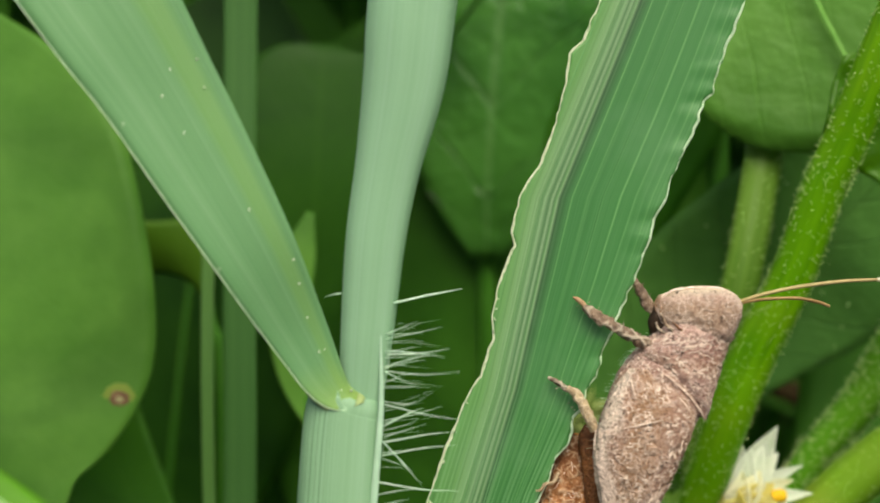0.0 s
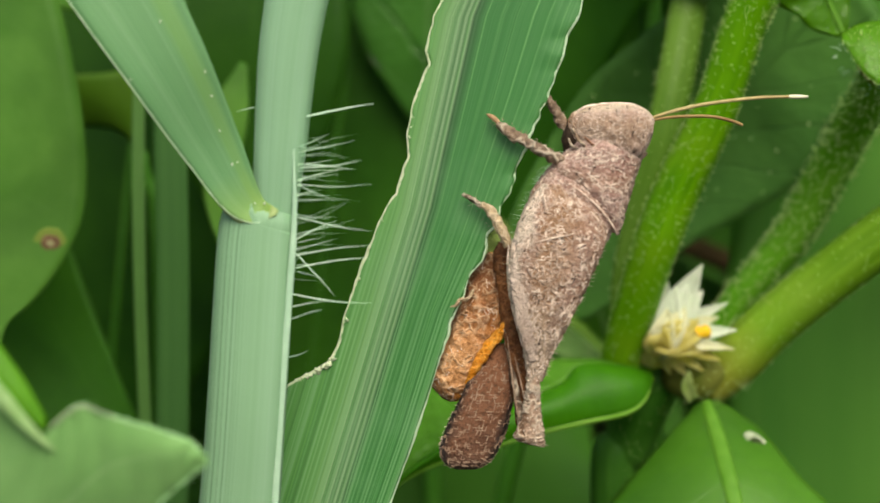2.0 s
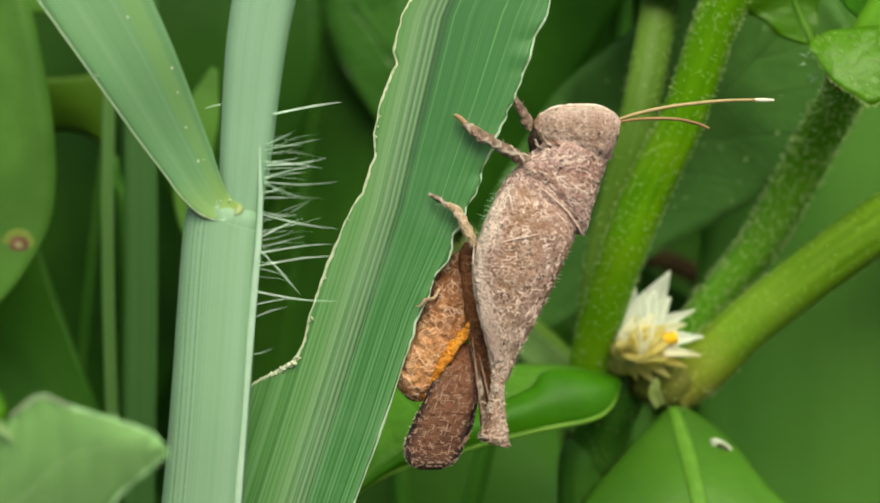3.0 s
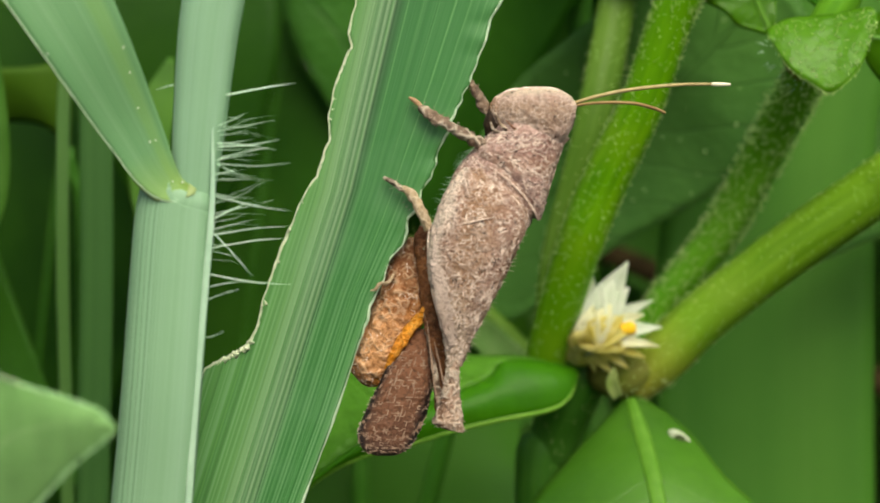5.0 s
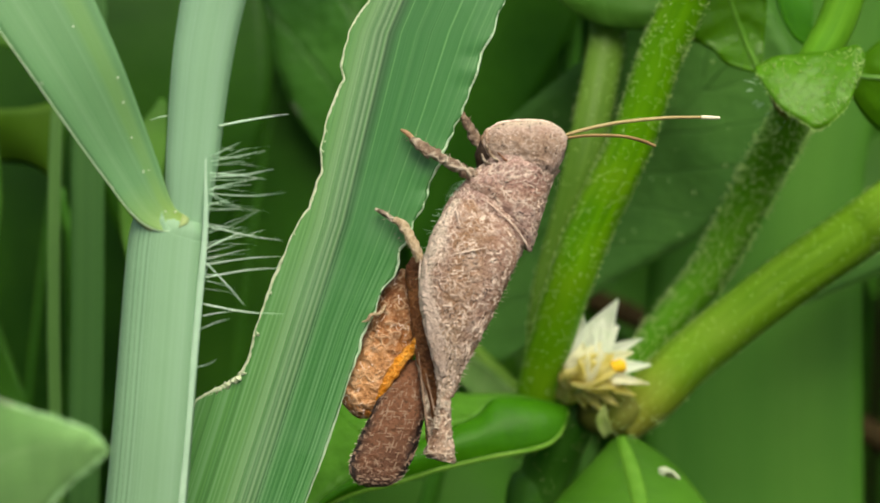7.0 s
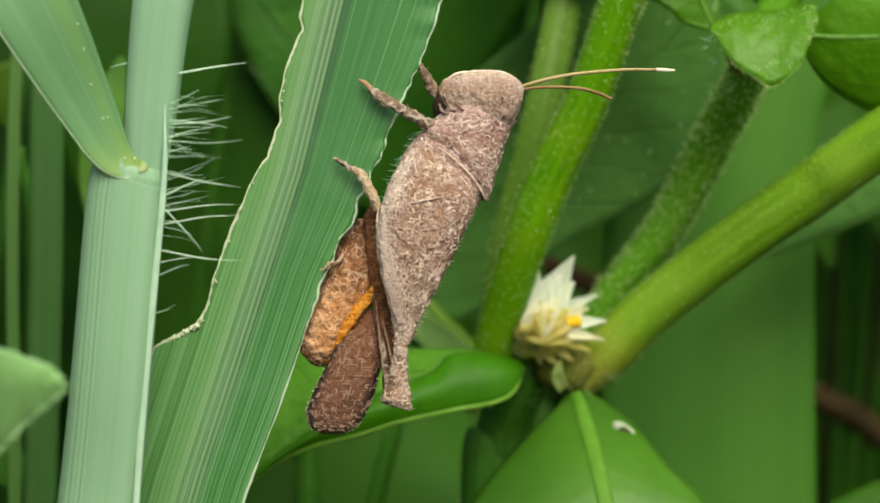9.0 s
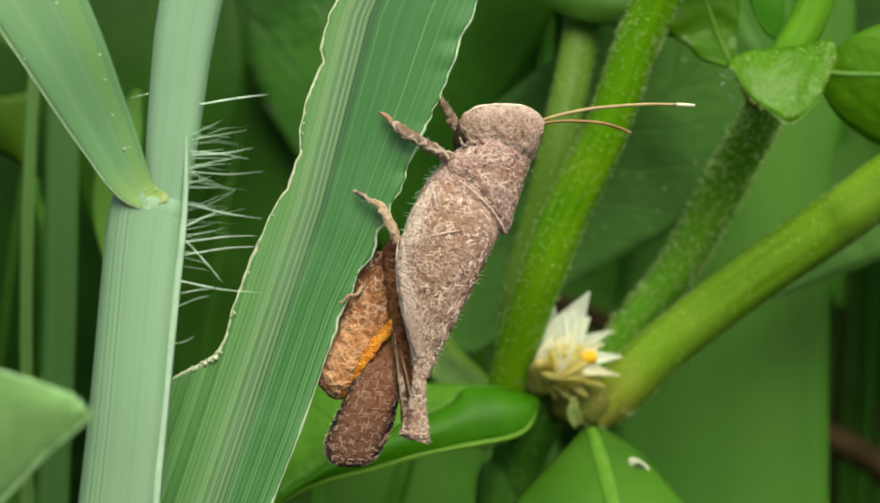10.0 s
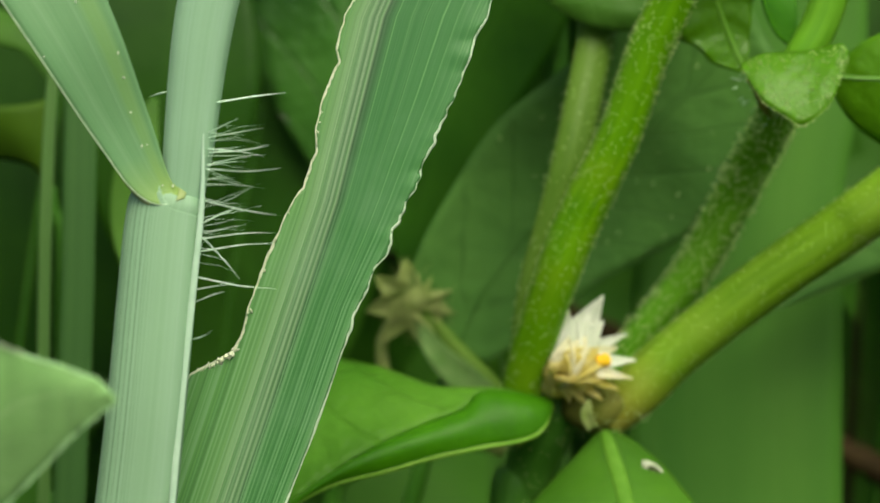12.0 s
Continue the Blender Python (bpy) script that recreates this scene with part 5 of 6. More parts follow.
    part("scale", sheet(leaf_rows(pts, [0.5, 0.6, 0.1], [0.5, 0.6, 0.1], (0, 0.2, 1), 0.3, 0, 10, 7), 0.12), BRACT_GREEN, j, "small pale papery scale")
    return g


plant = weed()


def bracts(g, c, spec, long_k=1.12):
    for ang, long, wide, z, mat in spec:
        a = radians(ang)
        d = Vector((math.cos(a), math.sin(a), 0))
        n = Vector((-d.y * 0.35, d.x * 0.35, 1))
        long *= long_k
        wide *= 1.25
        s0 = c - d * 0.6 + Vector((0, 0, z * 0.4))
        bow = Vector((0, -0.06 * long * (1 if abs(ang) < 40 else 0), 0))
        pts = [s0, s0 + d * long * 0.4 + Vector((0, 0, z * 0.7)) - bow, s0 + d * long * 0.72 + Vector((0, 0, z * 0.6)) - bow * 0.6, s0 + d * long + Vector((0, 0, z * 0.2))]
        w = [wide * 0.6, wide, wide * 0.6, 0.04]
        part("bract", sheet(leaf_rows([tuple(p) for p in pts], w, w, n, 0.5, 0, 14, 7), 0.1), mat, g)


def flower():
    c = Vector((11.5, -8.8, -36.5))
    g = thing("flower_head", tuple(c), "white papery flower head with straw-yellow base", "flower")
    part("receptacle", body([((c.x - 1.8, c.y - 1.6), (c.x - 2.0, c.y + 1.0)), ((c.x - 0.4, c.y - 2.2), (c.x - 0.2, c.y + 2.0)), ((c.x + 2.2, c.y - 1.4), (c.x + 2.2, c.y + 1.4))], [0.9, 1.7, 0.9], c.z - 1.2), BRACT_WARM, g, "straw-coloured heart")
    W, Y, M = BRACT, BRACT_WARM, BRACT_MIX
    bracts(g, c, [(93, 6.4, 1.0, -0.6, W), (84, 6.2, 1.1, 0.4, W), (75, 5.8, 1.3, 1.0, W), (62, 8.2, 1.4, -0.4, W), (66, 6.2, 1.5, 0.8, W), (52, 6.4, 1.3, 0.2, W), (104, 4.4, 0.9, 0.2, M),
                  (32, 7.2, 0.7, -0.8, W), (26, 6.0, 0.8, -0.2, M), (12, 7.0, 0.75, 0.9, W), (-2, 6.6, 0.55, 1.5, M), (-13, 5.6, 0.6, 1.3, Y), (-30, 4.6, 0.6, 1.0, Y), (-48, 3.8, 0.6, 0.8, Y), (-70, 3.0, 0.6, 0.4, Y)])
    bracts(g, c, [(80, 3.8, 1.0, 2.2, M), (58, 4.4, 1.1, 2.2, M), (36, 4.4, 1.0, 2.3, Y), (16, 4.2, 0.9, 2.6, Y), (-8, 4.0, 0.7, 2.6, Y), (-24, 3.2, 0.6, 2.4, Y), (98, 2.8, 0.9, 2.2, Y), (140, 2.6, 0.8, 1.0, Y), (170, 2.2, 0.8, 0.8, Y), (-110, 2.2, 0.7, 0.6, Y)])
    f = Vector((15.3, -7.4, -34.8))
    part("floret", body([((f.x - 0.9, f.y - 0.3), (f.x - 0.9, f.y + 0.3)), ((f.x - 0.4, f.y - 0.6), (f.x - 0.3, f.y + 0.62)), ((f.x + 0.5, f.y - 0.55), (f.x + 0.5, f.y + 0.55)), ((f.x + 0.8, f.y - 0.3), (f.x + 0.8, f.y + 0.3))], [0.2, 0.4, 0.4, 0.2], f.z, 20, 20, rough=0.15, grain=0.1), YELLOW, g, "bright yellow floret")
    # the spent head behind
    c = Vector((-2.6, -1.1, -60.0))
    h = thing("spent_flower_head", (c.x, c.y, c.z), "faded greenish flower head on a pale stalk", "flower")
    part("bud", body([((c.x - 1.5, c.y - 0.8), (c.x - 1.2, c.y + 1.0)), ((c.x, c.y - 1.7), (c.x, c.y + 1.6)), ((c.x + 1.6, c.y - 1.2), (c.x + 1.6, c.y + 1.0)), ((c.x + 2.3, c.y - 0.3), (c.x + 2.2, c.y + 0.3))], [0.8, 1.6, 1.4, 0.5], c.z), BRACT_GREEN, h, "pale green bud")
    G = BRACT_GREEN
    bracts(h, c, [(15, 5.0, 0.9, 0.5, G), (60, 4.2, 1.1, 0.4, G), (100, 4.4, 1.2, 0.3, G), (150, 4.6, 1.3, 0.4, G), (195, 5.0, 1.3, 0.5, G), (235, 5.6, 1.2, 0.6, G), (-80, 5.0, 1.0, 0.5, G), (-50, 5.4, 1.1, 0.4, G), (-20, 4.6, 0.9, 0.5, G)])
    z = -120
    part("stalk", tube([(-2.0, -1.8, -60.0), (2.0, -6.2, -60.0), (6.5, -10.9, -60.0), (11.1, -16.9, -62.0), (8, -80, -80), (8, -160, -100), (8, ground_y(z), z)], [0.8, 0.95, 1.1, 1.3, 1.5, 1.6, 1.7], 14, 1.0, 50), STEM_PALE, h, "pale green stalk")
    wisp = [(-2.1, -3.4, -59.0), (0.5, -7.0, -58.5), (4.3, -10.3, -58.0), (7.6, -12.6, -58.0)]
    part("leaf", sheet(leaf_rows(wisp, [0.4, 1.1, 1.3, 0.6], [0.4, 1.5, 1.8, 0.6], (0, 0.1, 1), 0.2, 0.1, 20, 9, seed=3), 0.15), WISP, h, "thin pale leaf beside the stalk")
    part("hairs", fuzz([(c.x - 2.5, c.y + 1.5, c.z), (c.x, c.y, c.z), (c.x + 1.5, c.y - 2.5, c.z)], [1.5, 2.2, 1.6], 160, 2.6, 0.05, 31, lean=0.9, down=0.6), BRACT_GREEN, h, "pale drooping hairs", kind="stuff")
    part("stalk", tube([(-4.3, -2.7, -61.0), (-5.8, -6.0, -62.0), (-4.6, -10.5, -63.0), (0.9, -14.6, -63.0), (7.5, -16.9, -62.0)], [0.6, 0.7, 0.8, 0.9], 12, 1.0, 24), BRACT_GREEN, h)


flower()


def weed_leaves():
    g = plant
    # leaf that curls over below the fork: light upper face, glossy folded-back half, bright rim
    fold = [(10.8, -11.3, -37.0), (8.2, -10.6, -36.3), (4.1, -10.4, -35.5), (2.4, -12.0, -34.8), (-1.3, -13.5, -33.5), (-5.5, -15.4, -32.0), (-9.6, -17.9, -31.0), (-14.6, -21.6, -30.0)]
    far = [(10.4, -11.1, -38.0), (6.0, -10.2, -39.0), (0.2, -10.2, -40.5), (-2.2, -9.4, -41.0), (-5.2, -8.4, -41.5), (-9.0, -7.6, -42.0), (-12.4, -7.6, -42.0), (-17.8, -9.8, -42.0)]
    rim = [(10.9, -11.7, -36.5), (9.9, -13.7, -35.3), (8.1, -14.8, -34.5), (3.6, -15.6, -33.4), (-0.7, -16.5, -32.5), (-4.9, -17.7, -31.6), (-9.0, -18.7, -30.6), (-12.3, -20.3, -30.0), (-15.1, -22.6, -29.5)]
    a = part("leaf", sheet(between(far, fold, 30, 13, 0.8, 0.06), 0.25, [[0.5 * j / 12 for j in range(13)]] * 30), LEAF_SOFT, g, "light green leaf curling over")
    b = part("folded_half", sheet(between(fold, rim, 40, 11, 1.0), 0.25, [[0.5 + 0.5 * j / 10 for j in range(11)]] * 40), LEAF_GLOSS, a, "glossy half of the leaf folded back")
    part("rim", tube(rim, [0.1, 0.2, 0.24, 0.24, 0.24, 0.24, 0.2, 0.15], 8, 1.0, 60), RIM, a, "bright yellow-green leaf edge")
    # leaf below the fork with a hole
    spine = [(15.8, -14.1, -38.0), (16.6, -17.1, -35.0), (17.3, -20.9, -31.0), (17.9, -25.1, -28.0), (18.3, -31.3, -26.0), (18.3, -41.1, -28.0)]
    hole_leaf = leaf_part(g, LEAF_MID, spine, [1.1, 4.4, 6.8, 10, 10, 4], [0.7, 6.2, 11.5, 14, 13, 4], normal=(0, 0.4, 1), cup=-0.18, seed=6, ns=40, nc=21, label="soft green leaf with a broad pale midrib and small hole")
    part("midrib", tube([tuple(Vector(p) + Vector((0, 0.1, 0.15))) for p in spine], [0.5, 0.75, 0.75, 0.7, 0.6, 0.5], 12, 0.3, 40), RIB_SOFT, hole_leaf, "broad pale midrib")
    rows = leaf_rows(spine, [1.1, 4.4, 6.8, 10, 10, 4], [0.7, 6.2, 11.5, 14, 13, 4], normal=(0, 0.4, 1), cup=-0.18, seed=6, ns=40, nc=21)
    c, e = near(rows, (20.1, -17.5, -32.0), 0.1), Vector((0.75, -0.55, 0)).normalized()
    f = Vector((-e.y, e.x, 0))
    c = Vector(c)

    def oval(c, long, wide, deep):
        ends = [(k, wide * math.sqrt(max(0.02, 1 - k * k))) for k in (-1, -0.7, -0.2, 0.3, 0.75, 1)]
        return body([((c + e * k * long - f * w)[:2], (c + e * k * long + f * w)[:2]) for k, w in ends], [deep * 0.4, deep, deep, deep, deep, deep * 0.4], c.z, 16, 16, 0.05)

    part("scar", oval(c, 1.3, 0.62, 0.22), DEAD_PALE, hole_leaf, "pale scarred rim of the hole")
    # no opening is cut: a dark-coloured oval gives the hole's shade
    part("hole", oval(c + e * 0.15 + Vector((0, -0.06, 0.2)), 0.8, 0.42, 0.12), HOLE, hole_leaf, "hole, its shade painted as a dark oval")
    # little leaf at the side stem's node
    brow = [(26.3, 18.7, -23.0), (27.9, 19.6, -23.0), (30.4, 19.9, -23.0), (32.8, 20.1, -22.5), (34.8, 20.5, -22.0), (35.3, 19.8, -21.5)]
    chin = [(26.2, 18.3, -22.0), (27.8, 15.3, -20.5), (29.7, 13.9, -20.0), (31.3, 13.2, -20.0), (33.6, 15.3, -20.0), (35.3, 19.3, -21.0)]
    rows = between(brow, chin, 36, 13, 0.5, 0.03)
    small = part("leaf", sheet(rows, 0.25), LEAF, g, "small bent green leaf dotted with fine hairs")
    part("rim", tube(chin, [0.05, 0.07, 0.07, 0.08, 0.08, 0.05], 8, 1.0, 80, rough=0.9), RIM, small, "pale bristly edge")
    part("rim", tube(brow, [0.04, 0.07, 0.07, 0.07, 0.07, 0.05], 8, 1.0, 60, rough=0.6), RIM, small)
    rnd = random.Random(8)
    dots = bmesh.new()
    for _ in range(230):
        r = rows[rnd.randrange(3, 33)]
        p = r[min(11, int(rnd.random() ** 1.6 * 12) + 1)] + Vector((rnd.uniform(-0.25, 0.25), rnd.uniform(-0.2, 0.2), 0.1))
        add_spike(dots, p, p + Vector((rnd.uniform(-0.25, 0.25), rnd.uniform(-0.1, 0.4), 0.35)), 0.05, 3)
    for p in spline(chin, 90):
        p = Vector(p)
        add_spike(dots, p, p + Vector((rnd.uniform(-0.3, 0.3), rnd.uniform(-0.5, -0.1), 0.2)), 0.036, 3)
    part("hairs", dots, FUZZ, small, kind="stuff")
    part("node", body([((28.3, 17.9, -30.0)[:2], (27.8, 18.4, -30.0)[:2]), ((29.0, 15.9, -30.0)[:2], (30.4, 17.0, -30.0)[:2]), ((30.0, 14.7, -30.0)[:2], (31.7, 15.7, -30.0)[:2])], [0.5, 1.0, 0.6], -29.5, 16, 16), NODE, g, "brownish joint with pale wisps")
    part("hairs", fuzz([(26.7, 18.3, -26.0), (27.8, 16.3, -25.0), (29.8, 14.0, -25.0)], [0.7, 1.0, 0.9], 45, 0.8, 0.04, 14), HAIR, g, kind="stuff")
    leaf_part(g, LEAF, [(27.6, 19.3, -30.0), (26.1, 22.7, -30.0), (24.6, 26.6, -29.0), (22.9, 32.6, -28.0)], [0.5, 2.6, 3.4, 5.4, 6.4, 5.0, 2.6], [0.5, 2.4, 4.0, 2.0], rib=0.3, rib_mat=RIB_SOFT, normal=(0.2, 0, 1), cup=0.1, wave=0.08, seed=10, label="bright green leaf with a pale vein")
    leaf_part(g, LEAF, [(35.7, 19.1, -31.0), (38.3, 18.7, -30.0), (42.2, 18.6, -29.0), (47.0, 18.7, -28.0), (52.1, 19.3, -28.0)], [0.6, 3.2, 4.6, 4, 0.5], [0.8, 4.6, 7.0, 6, 0.5], rib=0.2, normal=(0, -0.22, 1), cup=-0.2, seed=12, label="bright green leaf with sheen")
    leaf_part(g, LEAF_GLOSS, [(33.0, 20.5, -27.0), (31.5, 22.7, -30.0), (31.3, 25.8, -33.0), (31.5, 31.2, -36.0)], [0.4, 1.2, 1.8, 1.5], [0.4, 1.2, 1.8, 1.5], normal=(0.3, 0.2, 1), cup=0.2, seed=13)
    round_leaf = part("leaf", sheet(between([(5.3, 48.6, -42.0), (10.1, 55.0, -42.0), (17.4, 57.3, -41.0), (22.5, 55.9, -40.0), (27.5, 49.8, -39.0)], [(7.7, 32.8, -39.0), (9.1, 28.2, -38.5), (13.1, 25.0, -38.0), (18.7, 24.0, -37.5), (23.5, 25.3, -37.0)], 30, 15, -0.4, 0.05), 0.3), LEAF_ROUND, g, "broad rounded light green leaf")
    part("midrib", tube([(17.0, 46.7, -38.6), (19.6, 38.1, -37.4), (21.3, 34.4, -37.0), (22.7, 31.4, -36.8)], [0.2, 0.25, 0.28, 0.3], 8, 0.7, 24), RIB, round_leaf)


weed_leaves()


# ---- leaves of other plants ----
def lone_leaf(name, label, mat, spine, left, right=None, rib=0.4, foot=0.0, **kw):
    """A leaf on its own stalk, which runs down to the soil."""
    a = Vector(spine[0])
    z = a.z - 45
    base = (a.x * 1.05 + foot, ground_y(z), z)
    g = thing(name, base, label, "plant")
    leaf_part(g, mat, spine, left, right, rib=rib, **kw)
    part("stalk", tube([base, (a.x * 1.03 + foot * 0.7, (base[1] + a.y) / 2, (z + a.z) / 2), (a.x, a.y - 6, a.z - 3), tuple(a)], [1.4, 1.3, 1.1, 0.8], 10, 1.0, 24), STEM_DARK, g)
    return g


def upright(name, label, mat, pts, w, rib=True):
    z = pts[0][2] - 40
    base = (pts[0][0], ground_y(z), z)
    g = thing(name, base, label, "grass")
    line = [base, (pts[0][0], (base[1] + pts[0][1]) / 2, (z + pts[0][2]) / 2), *pts]
    b = part("blade", sheet(leaf_rows(line, [w] * (len(line) - 1) + [0.4], [w] * (len(line) - 1) + [0.4], (0.2, 0, 1), 0.08, 0, 70, 9), 0.25), mat, g)
    part("sheath", tube(line[:3], [w * 0.8, w * 0.9, w * 0.6], 12, 0.6, 24), STEM_DARK, g)
    if rib:
        part("midrib", tube([(p[0], p[1], p[2] + 0.25) for p in line], [w * 0.06] * 4, 8, 0.5, 50), mat, b)
    return g


SWAYING = {}


def surroundings():
    # spotted leaf
    g = lone_leaf("spotted_leaf_plant", "broad mid-green leaf with a brown scab", LEAF_SPOT, [(-64.3, 39.5, -46.0), (-59.0, 27.5, -43.0), (-56.1, 15.5, -41.0), (-54.9, 4.7, -40.0), (-54.0, -1.6, -39.0), (-52.9, -6.4, -38.5), (-51.3, -8.8, -38.0)], [3, 10.9, 12.3, 12, 9.2, 4.5, 0.4], [2, 9, 10, 9, 6, 4, 0.4], rib=0, seed=21, normal=(0.1, 0, 1), cup=0.03, ns=40, nc=17)
    leaf = next(o for o in g.children if o.name.startswith("leaf"))
    rows = leaf_rows([(-64.3, 39.5, -46.0), (-59.0, 27.5, -43.0), (-56.1, 15.5, -41.0), (-54.9, 4.7, -40.0), (-54.0, -1.6, -39.0), (-52.9, -6.4, -38.5), (-51.3, -8.8, -38.0)], [3, 10.9, 12.3, 12, 9.2, 4.5, 0.4], [2, 9, 10, 9, 6, 4, 0.4], normal=(0.1, 0, 1), cup=0.03, seed=21, ns=40, nc=17)
    c = near(rows, (-46.2, 1.4, -40.0), 0.12)
    part("halo", body([((c[0] - 1.7, c[1] - 0.5), (c[0] - 1.7, c[1] + 0.4)), ((c[0] - 0.8, c[1] - 1.9), (c[0] - 0.9, c[1] + 1.3)), ((c[0] + 0.7, c[1] - 1.7), (c[0] + 0.6, c[1] + 1.5)), ((c[0] + 1.5, c[1] - 0.5), (c[0] + 1.5, c[1] + 0.5))], [0.02, 0.05, 0.05, 0.02], c[2] - 0.06, 20, 18, 0.15), HALO, leaf, "yellowed ring round the scab")
    part("scab", body([((c[0] - 0.95, c[1] - 0.2), (c[0] - 0.95, c[1] + 0.2)), ((c[0] - 0.6, c[1] - 0.7), (c[0] - 0.6, c[1] + 0.75)), ((c[0] + 0.4, c[1] - 0.8), (c[0] + 0.4, c[1] + 0.8)), ((c[0] + 0.95, c[1] - 0.2), (c[0] + 0.95, c[1] + 0.3))], [0.05, 0.12, 0.12, 0.05], c[2], 16, 14, 0.1), DEAD, leaf, "brown scab")
    part("scab_centre", body([((c[0] - 0.4, c[1] - 0.05), (c[0] - 0.4, c[1] + 0.1)), ((c[0], c[1] - 0.35), (c[0], c[1] + 0.35)), ((c[0] + 0.4, c[1] - 0.1), (c[0] + 0.4, c[1] + 0.1))], [0.03, 0.06, 0.03], c[2] + 0.1, 12, 10), DEAD_MID, leaf, "paler middle of the scab")
    # torn leaf close by
    base = (-62, ground_y(-20), -20)
    g = thing("torn_leaf_plant", base, "light green leaf with a torn edge and pale midrib", "plant")
    upper = [(-45.6, 4.1, 29.0), (-39.1, -0.0, 31.0), (-35.4, -3.1, 32.5), (-32.6, -5.8, 33.0), (-30.5, -8.1, 33.2), (-29.2, -8.3, 33.3), (-28.5, -7.5, 33.3), (-27.4, -6.9, 33.2), (-25.4, -7.6, 33.2), (-23.1, -8.3, 33.1), (-21.0, -9.1, 33.0), (-20.0, -10.2, 33.0)]
    lower = [(-50.5, -10.5, 28.0), (-46.4, -16.1, 28.0), (-42.1, -19.5, 28.5), (-37.8, -21.2, 29.0), (-33.5, -20.7, 29.5), (-30.2, -19.3, 30.0), (-27.3, -17.1, 30.6), (-24.7, -14.6, 31.4), (-22.9, -12.7, 32.0), (-21.5, -11.5, 32.5), (-20.6, -10.8, 32.8), (-20.0, -10.3, 33.0)]
    SWAYING["leaf"] = g
    leaf = part("leaf", sheet(between(upper, lower, 80, 15, 0.5, 0.09), 0.1), LEAF_NEAR, g)
    part("torn_half", sheet(between([(-42.4, 4.1, 31.0), (-36.4, 0.5, 32.0), (-33.2, -2.1, 33.0), (-30.9, -4.9, 33.5), (-29.4, -7.5, 33.6)], [(-44.7, 3.4, 31.5), (-38.0, -0.3, 32.6), (-34.4, -3.3, 33.6), (-31.7, -6.0, 34.0), (-29.4, -8.4, 33.8)], 24, 7, 0.15), 0.25), LEAF_STRIP, leaf, "bright strip beyond the midrib, torn off short")
    part("midrib", tube([(-45.4, 3.4, 31.5), (-37.8, -0.6, 33.0), (-34.7, -3.2, 33.8), (-32.3, -5.7, 34.1), (-30.4, -8.0, 34.0), (-28.9, -9.5, 33.6)], [0.7, 0.62, 0.55, 0.48, 0.36, 0.1], 12, 0.3, 50), RIB_PALE, leaf, "pale midrib")
    part("torn_edge", tube([(-29.3, -8.2, 33.5), (-28.8, -7.8, 33.6), (-28.2, -7.3, 33.6), (-27.4, -6.9, 33.4), (-26.2, -7.2, 33.4), (-25.2, -7.7, 33.3)], [0.03, 0.07, 0.06, 0.06, 0.05, 0.03], 8, 0.7, 30), DEAD_PALE, leaf, "dry pale torn edge")
    for line in (upper[6:], lower[4:]):
        part("rim", tube([(x, y, z + 0.08) for x, y, z in line], [0.05, 0.07, 0.07, 0.05], 8, 0.8, 60, rough=0.5), DOWN, leaf, "pale downy leaf edge")
    down = bmesh.new()
    rnd = random.Random(23)
    for line, n in ((upper[6:], 130), (lower[5:], 110)):
        for p in spline(line, n):
            p = Vector(p)
            add_spike(down, p, p + Vector((rnd.uniform(-0.1, 0.35), rnd.uniform(-0.35, 0.35), rnd.uniform(0, 0.3))), 0.028, 3)
    part("down", down, DOWN, leaf, "soft pale down along the leaf's edge", kind="stuff")
    part("stalk", tube([base, (-58, -150, 0), (-50, -40, 22), (-46.6, 4.1, 30.0)], [1.4, 1.3, 1.2, 0.9], 10, 1.0, 30), STEM_DARK, g)
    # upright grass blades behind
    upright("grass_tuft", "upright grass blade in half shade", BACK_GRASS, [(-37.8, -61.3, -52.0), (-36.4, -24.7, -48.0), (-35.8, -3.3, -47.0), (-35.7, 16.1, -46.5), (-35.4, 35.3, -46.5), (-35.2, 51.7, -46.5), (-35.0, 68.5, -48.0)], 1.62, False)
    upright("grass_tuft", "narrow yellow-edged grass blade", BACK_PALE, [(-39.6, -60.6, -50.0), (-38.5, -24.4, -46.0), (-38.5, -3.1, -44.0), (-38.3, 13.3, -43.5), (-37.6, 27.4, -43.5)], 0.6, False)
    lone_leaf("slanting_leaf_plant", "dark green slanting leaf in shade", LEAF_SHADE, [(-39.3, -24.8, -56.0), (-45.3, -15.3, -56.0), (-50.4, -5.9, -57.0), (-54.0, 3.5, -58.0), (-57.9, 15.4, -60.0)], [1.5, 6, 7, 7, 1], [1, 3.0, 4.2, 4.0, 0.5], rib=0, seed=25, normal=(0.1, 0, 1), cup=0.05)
    # broad blade behind the fork
    pts = [(36.1, -114.2, -84.0), (33.4, -59.4, -68.0), (32.2, -34.8, -64.5), (31.8, -20.4, -64.0), (32.0, -4.7, -64.0), (33.8, 13.6, -64.0), (37.7, 28.3, -63.5), (41.7, 44.2, -62.5)]
    base = (pts[0][0], ground_y(-130), -130)
    g = thing("broad_leaf_plant", base, "broad smooth green blade behind the fork", "plant")
    b = part("blade", sheet(leaf_rows([base, *pts], [2, 4, 9, 10.5, 11, 11.5, 10.5, 9, 4], [2, 5, 10.7, 11.9, 12.1, 11.9, 10.5, 9, 4], (0.05, 0.1, 1), 0.05, 0, 50, 13), 0.3), BROAD, g)
    part("midrib", tube([tuple(Vector(p) + Vector((-6, 0, 0.2))) for p in (base, *pts)], [0.4] * 5, 8, 0.5, 50), BROAD, b)
    base = (-28, ground_y(-105), -105)
    dull = thing("dull_leaf_plant", base, "large dull green leaf lit from above", "plant")
